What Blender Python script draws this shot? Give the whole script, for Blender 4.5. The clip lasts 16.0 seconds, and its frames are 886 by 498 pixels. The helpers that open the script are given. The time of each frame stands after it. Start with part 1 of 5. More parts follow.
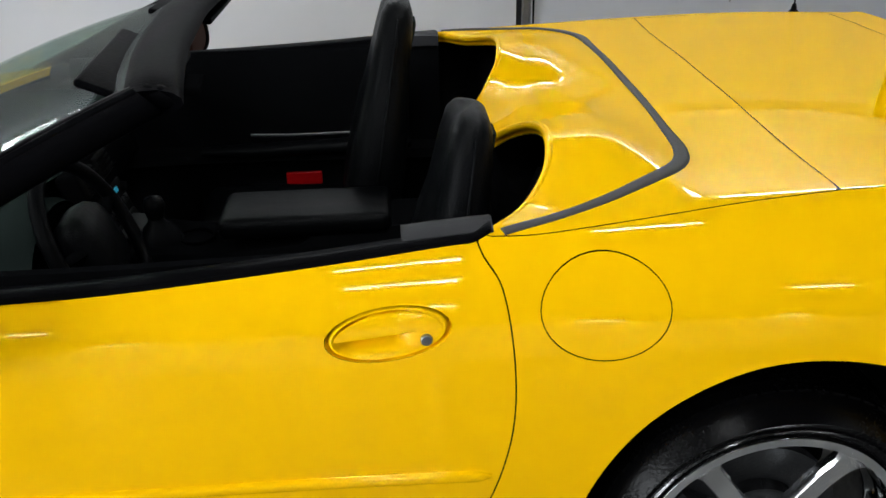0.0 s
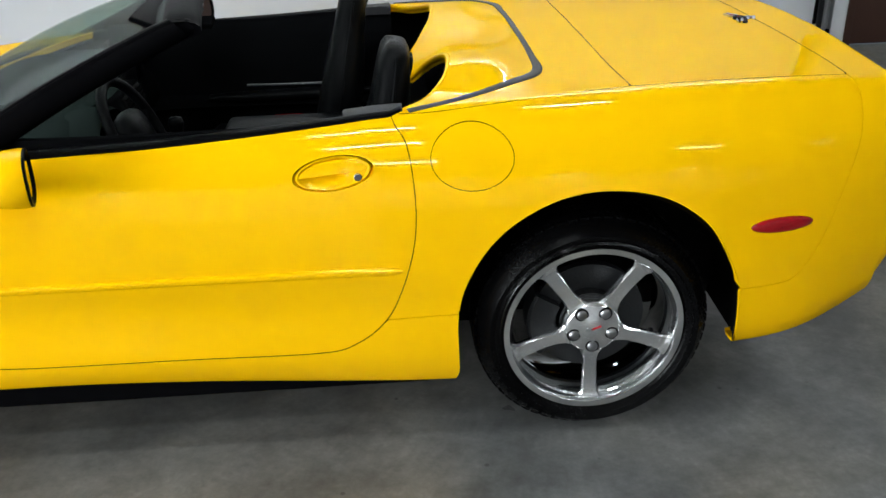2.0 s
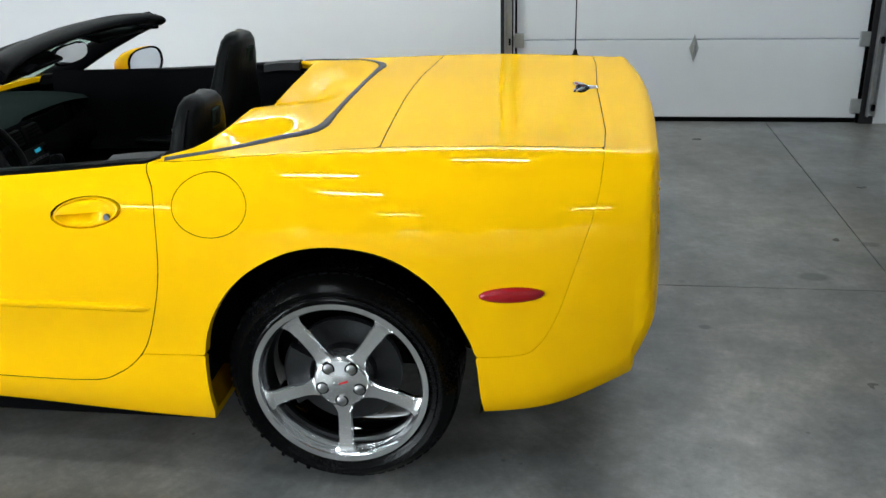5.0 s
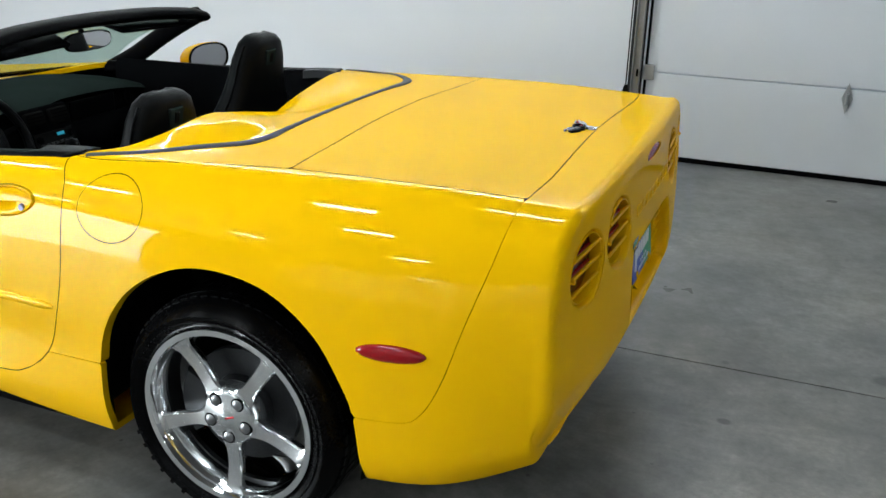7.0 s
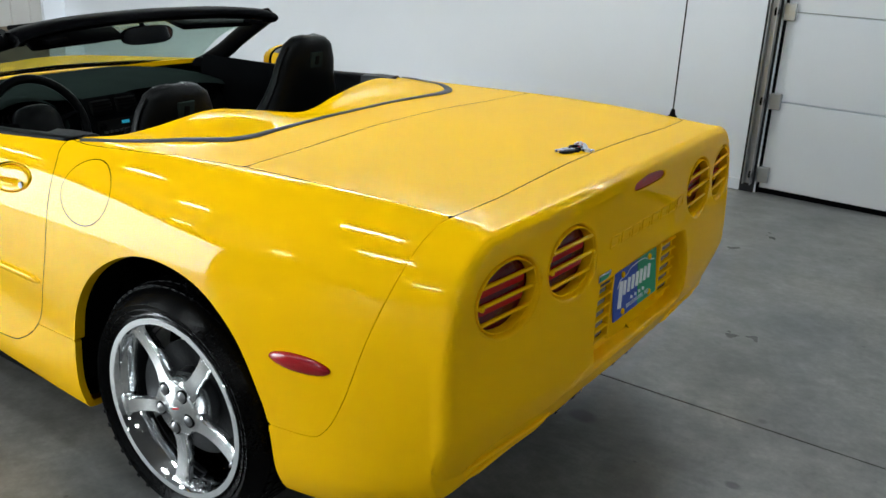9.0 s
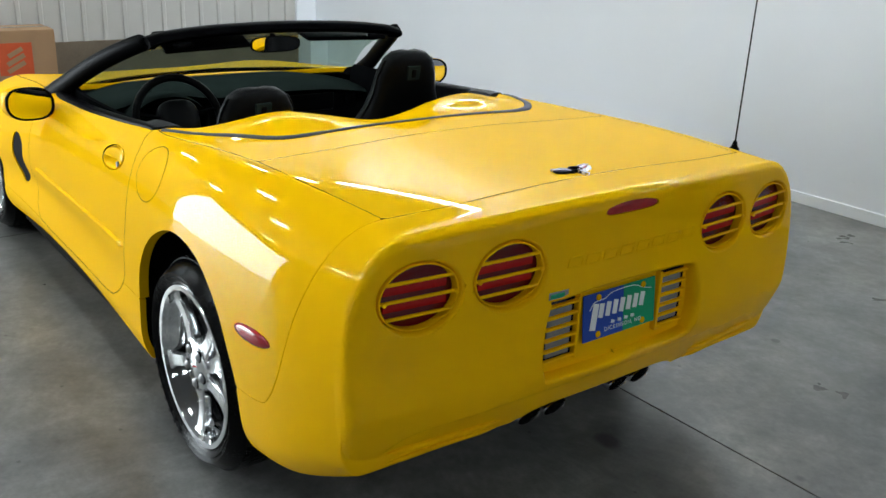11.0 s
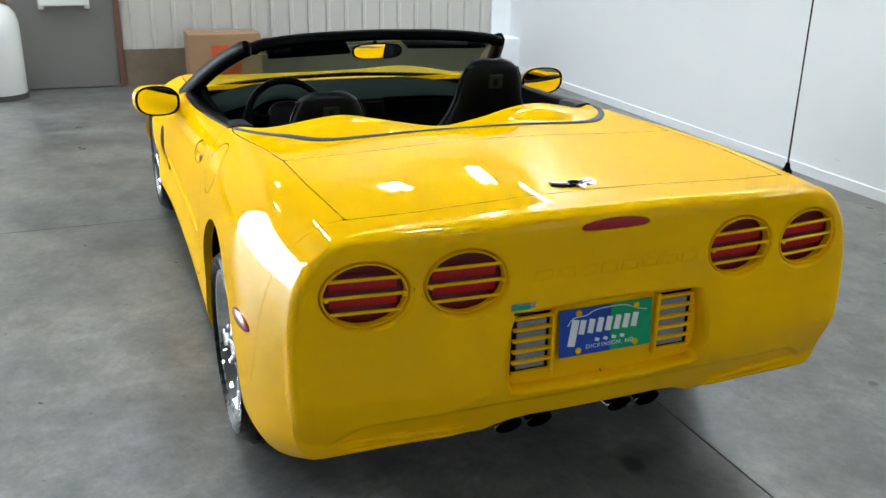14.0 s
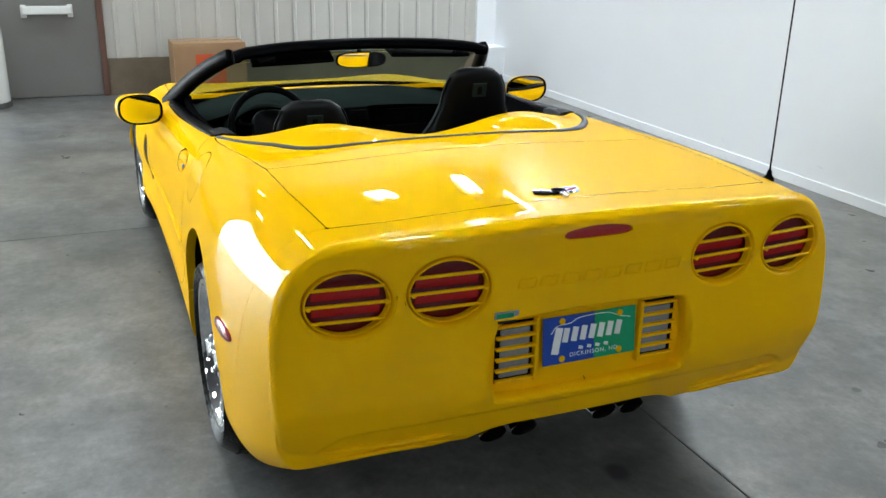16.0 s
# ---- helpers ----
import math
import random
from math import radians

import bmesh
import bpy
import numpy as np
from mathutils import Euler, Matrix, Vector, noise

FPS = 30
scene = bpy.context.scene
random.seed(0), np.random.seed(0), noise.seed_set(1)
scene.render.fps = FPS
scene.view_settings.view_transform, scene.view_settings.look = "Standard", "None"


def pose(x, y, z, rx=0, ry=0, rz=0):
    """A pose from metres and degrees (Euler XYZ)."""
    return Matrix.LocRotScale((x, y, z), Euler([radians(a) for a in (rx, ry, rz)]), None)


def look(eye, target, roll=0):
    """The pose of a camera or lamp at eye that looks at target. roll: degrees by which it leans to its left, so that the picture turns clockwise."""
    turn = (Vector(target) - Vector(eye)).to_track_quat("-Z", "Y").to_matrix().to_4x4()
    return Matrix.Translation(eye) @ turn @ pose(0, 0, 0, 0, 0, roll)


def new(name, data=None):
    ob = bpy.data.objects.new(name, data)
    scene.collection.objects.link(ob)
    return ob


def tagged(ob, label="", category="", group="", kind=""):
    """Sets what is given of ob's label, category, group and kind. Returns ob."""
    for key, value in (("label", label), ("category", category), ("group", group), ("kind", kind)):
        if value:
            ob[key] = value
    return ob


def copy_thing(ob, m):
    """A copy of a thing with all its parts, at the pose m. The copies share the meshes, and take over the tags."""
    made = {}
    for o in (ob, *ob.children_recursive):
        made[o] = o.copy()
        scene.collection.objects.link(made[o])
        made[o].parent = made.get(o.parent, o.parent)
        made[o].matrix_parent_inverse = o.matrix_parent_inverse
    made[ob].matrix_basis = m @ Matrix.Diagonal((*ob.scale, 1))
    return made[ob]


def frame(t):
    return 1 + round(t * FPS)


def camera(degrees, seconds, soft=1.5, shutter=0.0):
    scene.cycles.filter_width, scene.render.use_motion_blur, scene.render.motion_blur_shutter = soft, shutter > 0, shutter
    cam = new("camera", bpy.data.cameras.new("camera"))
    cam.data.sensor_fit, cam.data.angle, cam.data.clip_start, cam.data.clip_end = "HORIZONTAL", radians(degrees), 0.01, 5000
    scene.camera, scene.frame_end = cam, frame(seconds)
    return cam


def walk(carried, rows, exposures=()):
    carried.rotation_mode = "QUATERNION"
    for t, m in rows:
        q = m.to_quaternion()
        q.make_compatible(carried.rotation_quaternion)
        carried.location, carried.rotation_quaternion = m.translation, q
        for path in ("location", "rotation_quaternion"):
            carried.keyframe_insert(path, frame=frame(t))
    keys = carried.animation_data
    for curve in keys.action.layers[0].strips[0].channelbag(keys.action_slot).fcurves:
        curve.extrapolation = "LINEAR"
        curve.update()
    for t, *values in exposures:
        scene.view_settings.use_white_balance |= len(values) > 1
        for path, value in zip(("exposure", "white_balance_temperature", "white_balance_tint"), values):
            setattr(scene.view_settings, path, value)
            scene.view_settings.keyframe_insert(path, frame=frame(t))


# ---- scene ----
cam = camera(52.2, 16.0)
PATH = [
    (0, (-0.668, -2.090, 1.594), (-0.560, -0.303, 0.703), -1.4),
    (0.5, (-0.609, -2.339, 1.63), (-0.479, -0.567, 0.71), -0.9),
    (1, (-0.641, -2.625, 1.59), (-0.536, -0.837, 0.7), -1.4),
    (1.5, (-0.662, -2.846, 1.6), (-0.566, -1.048, 0.729), -1.4),
    (2, (-0.546, -3.001, 1.641), (-0.434, -1.204, 0.77), -1.6),
    (2.5, (-0.332, -3.206, 1.608), (-0.214, -1.4, 0.755), -2.1),
    (3, (-0.215, -3.209, 1.598), (-0.124, -1.392, 0.768), -3.2),
    (3.5, (-0.056, -3.075, 1.605), (-0.003, -1.248, 0.794), -2.2),
    (4, (0.148, -3.035, 1.601), (0.158, -1.2, 0.805), -2.7),
    (4.5, (0.436, -3.088, 1.638), (0.31, -1.248, 0.859), -1.1),
    (5, (0.604, -3.022, 1.634), (0.347, -1.187, 0.882), -1.6),
    (5.2, (0.660, -2.962, 1.622), (0.381, -1.124, 0.880), -0.8),
    (7.5, (1.441, -2.442, 1.585), (0.612, -0.762, 0.883), 1.2),
    (8, (1.596, -2.347, 1.575), (0.656, -0.722, 0.885), 1.3),
    (8.2, (1.630, -2.318, 1.573), (0.664, -0.710, 0.881), 1.3),
    (10.3, (2.083, -1.904, 1.613), (0.766, -0.563, 0.929), 4.0),
    (10.5, (2.191, -1.856, 1.624), (0.81, -0.58, 0.942), 3.7),
    (11, (2.368, -1.773, 1.629), (0.884, -0.622, 0.943), 2.4),
    (11.5, (2.392, -1.674, 1.62), (0.856, -0.594, 0.931), 1.0),
    (12, (2.309, -1.537, 1.622), (0.743, -0.543, 0.874), 2.6),
    (12.5, (2.364, -1.436, 1.635), (0.773, -0.529, 0.831), 2.2),
    (13, (2.586, -1.32, 1.671), (0.952, -0.484, 0.878), 2.0),
    (13.5, (2.726, -1.243, 1.67), (1.022, -0.471, 0.963), 1.7),
    (14, (2.749, -1.23, 1.673), (1.009, -0.527, 0.982), 1.1),
    (14.5, (2.751, -1.225, 1.668), (1.001, -0.542, 0.982), 0.6),
    (15, (2.744, -1.227, 1.667), (1.019, -0.478, 0.988), 1.4),
    (15.5, (2.746, -1.221, 1.665), (1.004, -0.507, 0.992), 1.1),
    (16, (2.748, -1.219, 1.671), (1.013, -0.487, 0.998), 1.2),
]
EXPOSURE = [(0, -0.25, 6400, 10), (1.2, -0.22, 6400, 8), (2.2, 0.08, 6280, 6), (3.5, 0.3, 6180, 4), (5, 0.16, 6180, 4), (7.5, 0.05, 6180, 4), (8.2, -0.01, 6180, 4), (11, 0.0, 6180, 4), (12.5, 0.25, 6180, 3), (14.5, 0.26, 6180, 4), (16, 0.27, 6180, 4)]
walk(cam, [(t, look(eye, target, roll)) for t, eye, target, roll in PATH], EXPOSURE)

# ---- world and light ----
ROOM_X0, ROOM_X1, ROOM_Y0, ROOM_Y1, ROOM_Z = -6.95, 12.0, -12.0, 3.46, 3.55
world = bpy.data.worlds.new("world")
scene.world = world
world.use_nodes = True
_wn = world.node_tree.nodes
_sky = _wn.new("ShaderNodeTexSky")
_sky.sky_type = "NISHITA"
_sky.sun_disc = False
_sky.sun_elevation, _sky.sun_rotation = radians(40), radians(200)
world.node_tree.links.new(_sky.outputs[0], _wn["Background"].inputs[0])
_wn["Background"].inputs[1].default_value = 0.12
STRIP_WATTS, RUN_WATTS, DAY_WATTS = 15.5, 15.0, 600.0


def area_lamp(name, watts, sx, sy, m, parent=None, tint=(0.975, 1.0, 0.995)):
    """A rectangular lamp that shines along its own -z."""
    d = bpy.data.lights.new(name, "AREA")
    d.shape, d.size, d.size_y, d.energy, d.color = "RECTANGLE", sx, sy, watts, tint
    ob = new(name, d)
    ob.parent = parent
    ob.matrix_basis = m
    return ob



# ---- materials ----
def mat(name, color, rough=0.5, metal=0.0, coat=0.0, coat_rough=0.03, spec=0.5, bump=0.0, scale=40.0, var=0.0,
        var_scale=6.0, trans=0.0, ior=1.45, emit=0.0, emit_color=None, rough_var=0.0):
    """A principled material with colour variation at two scales and a fine relief."""
    m = bpy.data.materials.new(name)
    m.use_nodes = True
    nt = m.node_tree
    b = nt.nodes["Principled BSDF"]
    L = nt.links.new
    col = (*color, 1)
    b.inputs["Base Color"].default_value = col
    b.inputs["Roughness"].default_value = rough
    b.inputs["Metallic"].default_value = metal
    b.inputs["Coat Weight"].default_value = coat
    b.inputs["Coat Roughness"].default_value = coat_rough
    b.inputs["Specular IOR Level"].default_value = spec
    b.inputs["Transmission Weight"].default_value = trans
    b.inputs["IOR"].default_value = ior
    if emit:
        b.inputs["Emission Color"].default_value = (*(emit_color or color), 1)
        b.inputs["Emission Strength"].default_value = emit
    if var or bump or rough_var:
        tc = nt.nodes.new("ShaderNodeTexCoord")
        big = nt.nodes.new("ShaderNodeTexNoise")
        big.inputs["Scale"].default_value, big.inputs["Detail"].default_value = var_scale, 5
        fine = nt.nodes.new("ShaderNodeTexNoise")
        fine.inputs["Scale"].default_value, fine.inputs["Detail"].default_value = scale, 4
        L(tc.outputs["Object"], big.inputs["Vector"])
        L(tc.outputs["Object"], fine.inputs["Vector"])
        mixf = nt.nodes.new("ShaderNodeMix")
        mixf.inputs[0].default_value = 0.4
        L(big.outputs[0], mixf.inputs[2])
        L(fine.outputs[0], mixf.inputs[3])
        if var:
            ramp = nt.nodes.new("ShaderNodeValToRGB")
            ramp.color_ramp.elements[0].position, ramp.color_ramp.elements[1].position = 0.22, 0.78
            ramp.color_ramp.elements[0].color = (*[c * (1 - var) for c in color], 1)
            ramp.color_ramp.elements[1].color = (*[min(1, c * (1 + var)) for c in color], 1)
            L(mixf.outputs[0], ramp.inputs[0])
            L(ramp.outputs[0], b.inputs["Base Color"])
        if rough_var:
            mr = nt.nodes.new("ShaderNodeMapRange")
            mr.inputs[1].default_value, mr.inputs[2].default_value = 0.3, 0.7
            mr.inputs[3].default_value, mr.inputs[4].default_value = max(0, rough - rough_var), rough + rough_var
            L(mixf.outputs[0], mr.inputs[0])
            L(mr.outputs[0], b.inputs["Roughness"])
        if bump:
            bp = nt.nodes.new("ShaderNodeBump")
            bp.inputs["Strength"].default_value, bp.inputs["Distance"].default_value = bump, 0.004
            L(fine.outputs[0], bp.inputs["Height"])
            L(bp.outputs[0], b.inputs["Normal"])
    return m


YELLOW = mat("yellow_paint", (0.91, 0.506, 0.0), rough=0.5, coat=0.36, coat_rough=0.012, spec=0.0, var=0.008, var_scale=1.2, scale=3)
BLACK_TRIM = mat("black_rubber_trim", (0.0025, 0.0025, 0.003), rough=0.30, spec=0.012, bump=0.1, scale=300, var=0.2)
GREY_SEAL = mat("grey_rubber_seal", (0.070, 0.070, 0.069), rough=0.5, spec=0.1, bump=0.15, scale=250, var=0.15)
GREY_PLASTIC = mat("dark_grey_plastic", (0.022, 0.022, 0.024), rough=0.5, spec=0.1, bump=0.15, scale=300, var=0.15)
# near-black for yellow panel edges: the gap's shade put into their colour
SEAM = mat("panel_gap_shade", (0.004, 0.004, 0.004), rough=0.9, spec=0.05, var=0.1)
DARK = mat("dark_underbody", (0.004, 0.004, 0.004), rough=0.9, spec=0.1, var=0.3, bump=0.2)
LEATHER = mat("black_leather", (0.0022, 0.0025, 0.003), rough=0.36, spec=0.07, bump=0.35, scale=260, var=0.2, rough_var=0.06)
PLASTIC = mat("black_soft_plastic", (0.0035, 0.0037, 0.0042), rough=0.5, spec=0.0, bump=0.3, scale=420, var=0.15)
DASH_TOP = mat("charcoal_dash_pad", (0.018, 0.025, 0.0235), rough=0.6, spec=0.0, bump=0.3, scale=380, var=0.15)
CARPET = mat("black_carpet", (0.004, 0.004, 0.0045), rough=0.95, spec=0.0, bump=0.9, scale=500, var=0.3)
TYRE = mat("tyre_rubber", (0.0018, 0.0018, 0.002), rough=0.24, spec=0.10, bump=0.2, scale=160, var=0.3, rough_var=0.1)
CHROME = mat("polished_aluminium", (0.86, 0.87, 0.88), rough=0.07, metal=1.0, var=0.04, scale=120, rough_var=0.03)
SPOKE = mat("satin_alloy", (0.92, 0.93, 0.94), rough=0.20, metal=1.0, var=0.04, scale=200, rough_var=0.04)
STEEL = mat("brushed_steel", (0.30, 0.30, 0.31), rough=0.30, metal=1.0, var=0.15, scale=140)
CAST = mat("cast_grey_metal", (0.032, 0.033, 0.035), rough=0.42, metal=0.7, bump=0.3, scale=180, var=0.2)
RED_LENS = mat("red_lens", (0.11, 0.002, 0.006), rough=0.2, coat=0.3, bump=0.25, scale=150, var=0.25, var_scale=14)
RED_MARKER = mat("red_marker_lens", (0.30, 0.002, 0.006), rough=0.12, coat=0.25, bump=0.2, scale=150, var=0.2, var_scale=14)
RED_STOP = mat("red_stop_lens", (0.34, 0.006, 0.006), rough=0.25, coat=0.1, bump=0.4, scale=240, var=0.25, var_scale=60)
RED_BRIGHT = mat("bright_red_lens", (0.42, 0.004, 0.006), rough=0.2, coat=0.1, bump=0.25, scale=150, var=0.2)
CLEAR_LENS = mat("clear_ribbed_lens", (0.27, 0.28, 0.285), rough=0.2, coat=1.0, metal=0.2, bump=0.4, scale=200, var=0.25, var_scale=20)


def clear_glass():
    """A thin greenish pane: see-through, with gloss that grows towards grazing views."""
    m = bpy.data.materials.new("tinted_glass")
    m.use_nodes = True
    nt = m.node_tree
    nt.nodes.remove(nt.nodes["Principled BSDF"])
    see, gloss, mix = nt.nodes.new("ShaderNodeBsdfTransparent"), nt.nodes.new("ShaderNodeBsdfGlossy"), nt.nodes.new("ShaderNodeMixShader")
    see.inputs[0].default_value = (0.70, 0.78, 0.735, 1)
    gloss.inputs["Roughness"].default_value = 0.01
    lw, up, amount = nt.nodes.new("ShaderNodeLayerWeight"), nt.nodes.new("ShaderNodeMath"), nt.nodes.new("ShaderNodeMapRange")
    up.operation = "POWER"
    up.inputs[1].default_value = 5
    amount.inputs[3].default_value, amount.inputs[4].default_value = .02, .30
    nt.links.new(lw.outputs["Facing"], up.inputs[0])
    nt.links.new(up.outputs[0], amount.inputs[0])
    nt.links.new(amount.outputs[0], mix.inputs[0])
    nt.links.new(see.outputs[0], mix.inputs[1])
    nt.links.new(gloss.outputs[0], mix.inputs[2])
    nt.links.new(mix.outputs[0], nt.nodes["Material Output"].inputs[0])
    return m


GLASS = clear_glass()
DARK_CHROME = mat("dark_chrome", (0.10, 0.105, 0.11), rough=0.15, metal=1.0, var=0.1)
MIRROR = mat("mirror_glass", (0.85, 0.86, 0.88), rough=0.01, metal=1.0)
HEADER_CLOTH = mat("black_vinyl", (0.0015, 0.0015, 0.002), rough=0.4, spec=0.012, bump=0.12, scale=160, var=0.3)
SILVER = mat("silver_badge", (0.7, 0.71, 0.73), rough=0.18, metal=1.0)
RED_BADGE = mat("red_enamel", (0.55, 0.02, 0.03), rough=0.2, coat=1.0)
WHITE_PAINT = mat("white_print", (0.85, 0.86, 0.86), rough=0.4)
BLUE_PLATE = mat("blue_plate", (0.015, 0.065, 0.40), rough=0.3, var=0.1, var_scale=30)
GREEN_PLATE = mat("green_plate", (0.012, 0.33, 0.14), rough=0.3, var=0.1, var_scale=30)
CYAN_GLOW = mat("cyan_display", (0.02, 0.25, 0.35), rough=0.3, emit=0.25, emit_color=(0.05, 0.6, 0.9))
RED_GLOW = mat("red_indicator", (0.5, 0.01, 0.01), rough=0.3, emit=1.2, emit_color=(1.0, 0.03, 0.03))


# ---- geometry helpers ----
def mesh_part(name, verts, faces, material, parent, label="", normals=None, smooth=True):
    """One mesh object under a parent."""
    me = bpy.data.meshes.new(name)
    me.from_pydata([tuple(map(float, v)) for v in verts], [], [tuple(map(int, f)) for f in faces])
    me.update()
    me.materials.append(material)
    me.polygons.foreach_set("use_smooth", [smooth] * len(me.polygons))
    if normals is not None:
        me.normals_split_custom_set_from_vertices([tuple(map(float, n)) for n in normals])
    ob = new(name, me)
    if parent is not None:
        ob.parent = parent
    if label:
        tagged(ob, label)
    return ob


def part(name, bm, material, parent, label="", smooth=None):
    """A bmesh as one mesh object under a thing or a part. smooth: angle in degrees below which edges are soft."""
    bmesh.ops.recalc_face_normals(bm, faces=bm.faces)
    if smooth:
        for f in bm.faces:
            f.smooth = True
        for e in bm.edges:
            if len(e.link_faces) == 2 and e.calc_face_angle() > radians(smooth):
                e.smooth = False
    me = bpy.data.meshes.new(name)
    bm.to_mesh(me)
    bm.free()
    me.materials.append(material)
    ob = new(name, me)
    if parent is not None:
        ob.parent = parent
    if label:
        tagged(ob, label)
    return ob


def spline(rows):
    """A natural cubic through (x, value) rows, straight beyond its ends."""
    xs = np.array([r[0] for r in rows], float)
    ys = np.array([r[1] for r in rows], float)
    n = len(xs)
    h = np.diff(xs)
    A = np.eye(n)
    rhs = np.zeros(n)
    for i in range(1, n - 1):
        A[i, i - 1], A[i, i], A[i, i + 1] = h[i - 1], 2 * (h[i - 1] + h[i]), h[i]
        rhs[i] = 6 * ((ys[i + 1] - ys[i]) / h[i] - (ys[i] - ys[i - 1]) / h[i - 1])
    m = np.linalg.solve(A, rhs)

    def at(x):
        x = np.clip(np.asarray(x, float), xs[0], xs[-1])
        i = np.clip(np.searchsorted(xs, x) - 1, 0, n - 2)
        a, b = xs[i + 1] - x, x - xs[i]
        return (m[i] * a ** 3 + m[i + 1] * b ** 3) / (6 * h[i]) + (ys[i] / h[i] - m[i] * h[i] / 6) * a + (ys[i + 1] / h[i] - m[i + 1] * h[i] / 6) * b
    return at


def bspline(ctrl, n):
    """n points of the clamped cubic B-spline of control points."""
    ctrl = np.asarray(ctrl, float)
    k = len(ctrl)
    kn = np.concatenate([[0] * 3, np.arange(k - 2), [k - 3] * 3]).astype(float)
    t = np.linspace(0, k - 3 - 1e-9, n)
    N = np.array([((t >= kn[i]) & (t < kn[i + 1])).astype(float) for i in range(len(kn) - 1)])
    for p in range(1, 4):
        M = []
        for i in range(len(kn) - 1 - p):
            a = (t - kn[i]) / (kn[i + p] - kn[i]) * N[i] if kn[i + p] > kn[i] else 0
            b = (kn[i + p + 1] - t) / (kn[i + p + 1] - kn[i + 1]) * N[i + 1] if kn[i + p + 1] > kn[i + 1] else 0
            M.append(a + b + 0 * t)
        N = np.array(M)
    return N[:k].T @ ctrl


def smooth_loop(pts, sub=6):
    """A closed smooth outline through points."""
    p = np.asarray(pts, float)
    n = len(p)
    out = []
    for i in range(n):
        a, b, c, d = p[i - 1], p[i], p[(i + 1) % n], p[(i + 2) % n]
        for s in np.arange(sub) / sub:
            out.append(0.5 * (2 * b + (c - a) * s + (2 * a - 5 * b + 4 * c - d) * s * s + (3 * b - a - 3 * c + d) * s ** 3))
    return np.array(out)


def smooth_line(pts, sub=6):
    """A smooth open line through points."""
    p = np.asarray(pts, float)
    p = np.vstack([2 * p[0] - p[1], p, 2 * p[-1] - p[-2]])
    out = []
    for i in range(1, len(p) - 2):
        a, b, c, d = p[i - 1], p[i], p[i + 1], p[i + 2]
        for s in np.arange(sub) / sub:
            out.append(0.5 * (2 * b + (c - a) * s + (2 * a - 5 * b + 4 * c - d) * s * s + (3 * b - a - 3 * c + d) * s ** 3))
    out.append(p[-2])
    return np.array(out)


def inside_dist(poly, q):
    """Signed distance of points q (n, 2) to a closed outline: below 0 inside."""
    poly = np.asarray(poly, float)
    q = np.asarray(q, float)
    best = np.full(len(q), 1e9)
    odd = np.zeros(len(q), bool)
    for i in range(len(poly)):
        a, b = poly[i - 1], poly[i]
        e = b - a
        w = q - a
        t = np.clip((w @ e) / max(e @ e, 1e-12), 0, 1)
        d = w - t[:, None] * e
        best = np.minimum(best, (d ** 2).sum(1))
        cr = (a[1] > q[:, 1]) != (b[1] > q[:, 1])
        if abs(e[1]) > 1e-12:
            odd ^= cr & (q[:, 0] < a[0] + (q[:, 1] - a[1]) * e[0] / e[1])
    best = np.sqrt(best)
    return np.where(odd, -best, best)


def box_bm(sx, sy, sz, bevel=0.0, seg=2, at=(0, 0, 0), turn=None, bm=None):
    own = bmesh.new()
    bmesh.ops.create_cube(own, size=1)
    bmesh.ops.scale(own, vec=(sx, sy, sz), verts=own.verts)
    if bevel:
        bmesh.ops.bevel(own, geom=own.edges[:], offset=bevel, segments=seg, affect="EDGES", profile=0.5)
    m = Matrix.Translation(at) @ (turn if turn is not None else Matrix())
    bmesh.ops.transform(own, matrix=m, verts=own.verts)
    if bm is None:
        return own
    tmp = bpy.data.meshes.new("tmp")
    own.to_mesh(tmp)
    own.free()
    bm.from_mesh(tmp)
    bpy.data.meshes.remove(tmp)
    return bm


def loft_bm(rings, close=True, caps=True, bm=None):
    """A skin over rings of equal length."""
    bm = bm or bmesh.new()
    rows = [[bm.verts.new(tuple(map(float, p))) for p in r] for r in rings]
    n = len(rows[0])
    for a, b in zip(rows, rows[1:]):
        for i in range(n if close else n - 1):
            j = (i + 1) % n
            try:
                bm.faces.new((a[i], a[j], b[j], b[i]))
            except ValueError:
                pass
    if caps and close:
        bm.faces.new(rows[0])
        bm.faces.new(rows[-1][::-1])
    return bm


def tube_bm(path, radius, n=8, caps=True, bm=None, flat=1.0, up=(0, 0, 1)):
    """A tube along a path; radius a number or one per point; flat squeezes it along the up side."""
    p = np.asarray(path, float)
    r = np.broadcast_to(np.asarray(radius, float), (len(p),))
    t = np.gradient(p, axis=0)
    rings = []
    for i in range(len(p)):
        d = Vector(t[i]).normalized()
        s = d.cross(Vector(up))
        if s.length < 1e-4:
            s = d.cross(Vector((1, 0, 0.01)))
        s.normalize()
        u = s.cross(d)
        rings.append([Vector(p[i]) + s * math.cos(a) * r[i] + u * math.sin(a) * r[i] * flat for a in np.arange(n) * 2 * math.pi / n])
    return loft_bm(rings, True, caps, bm)


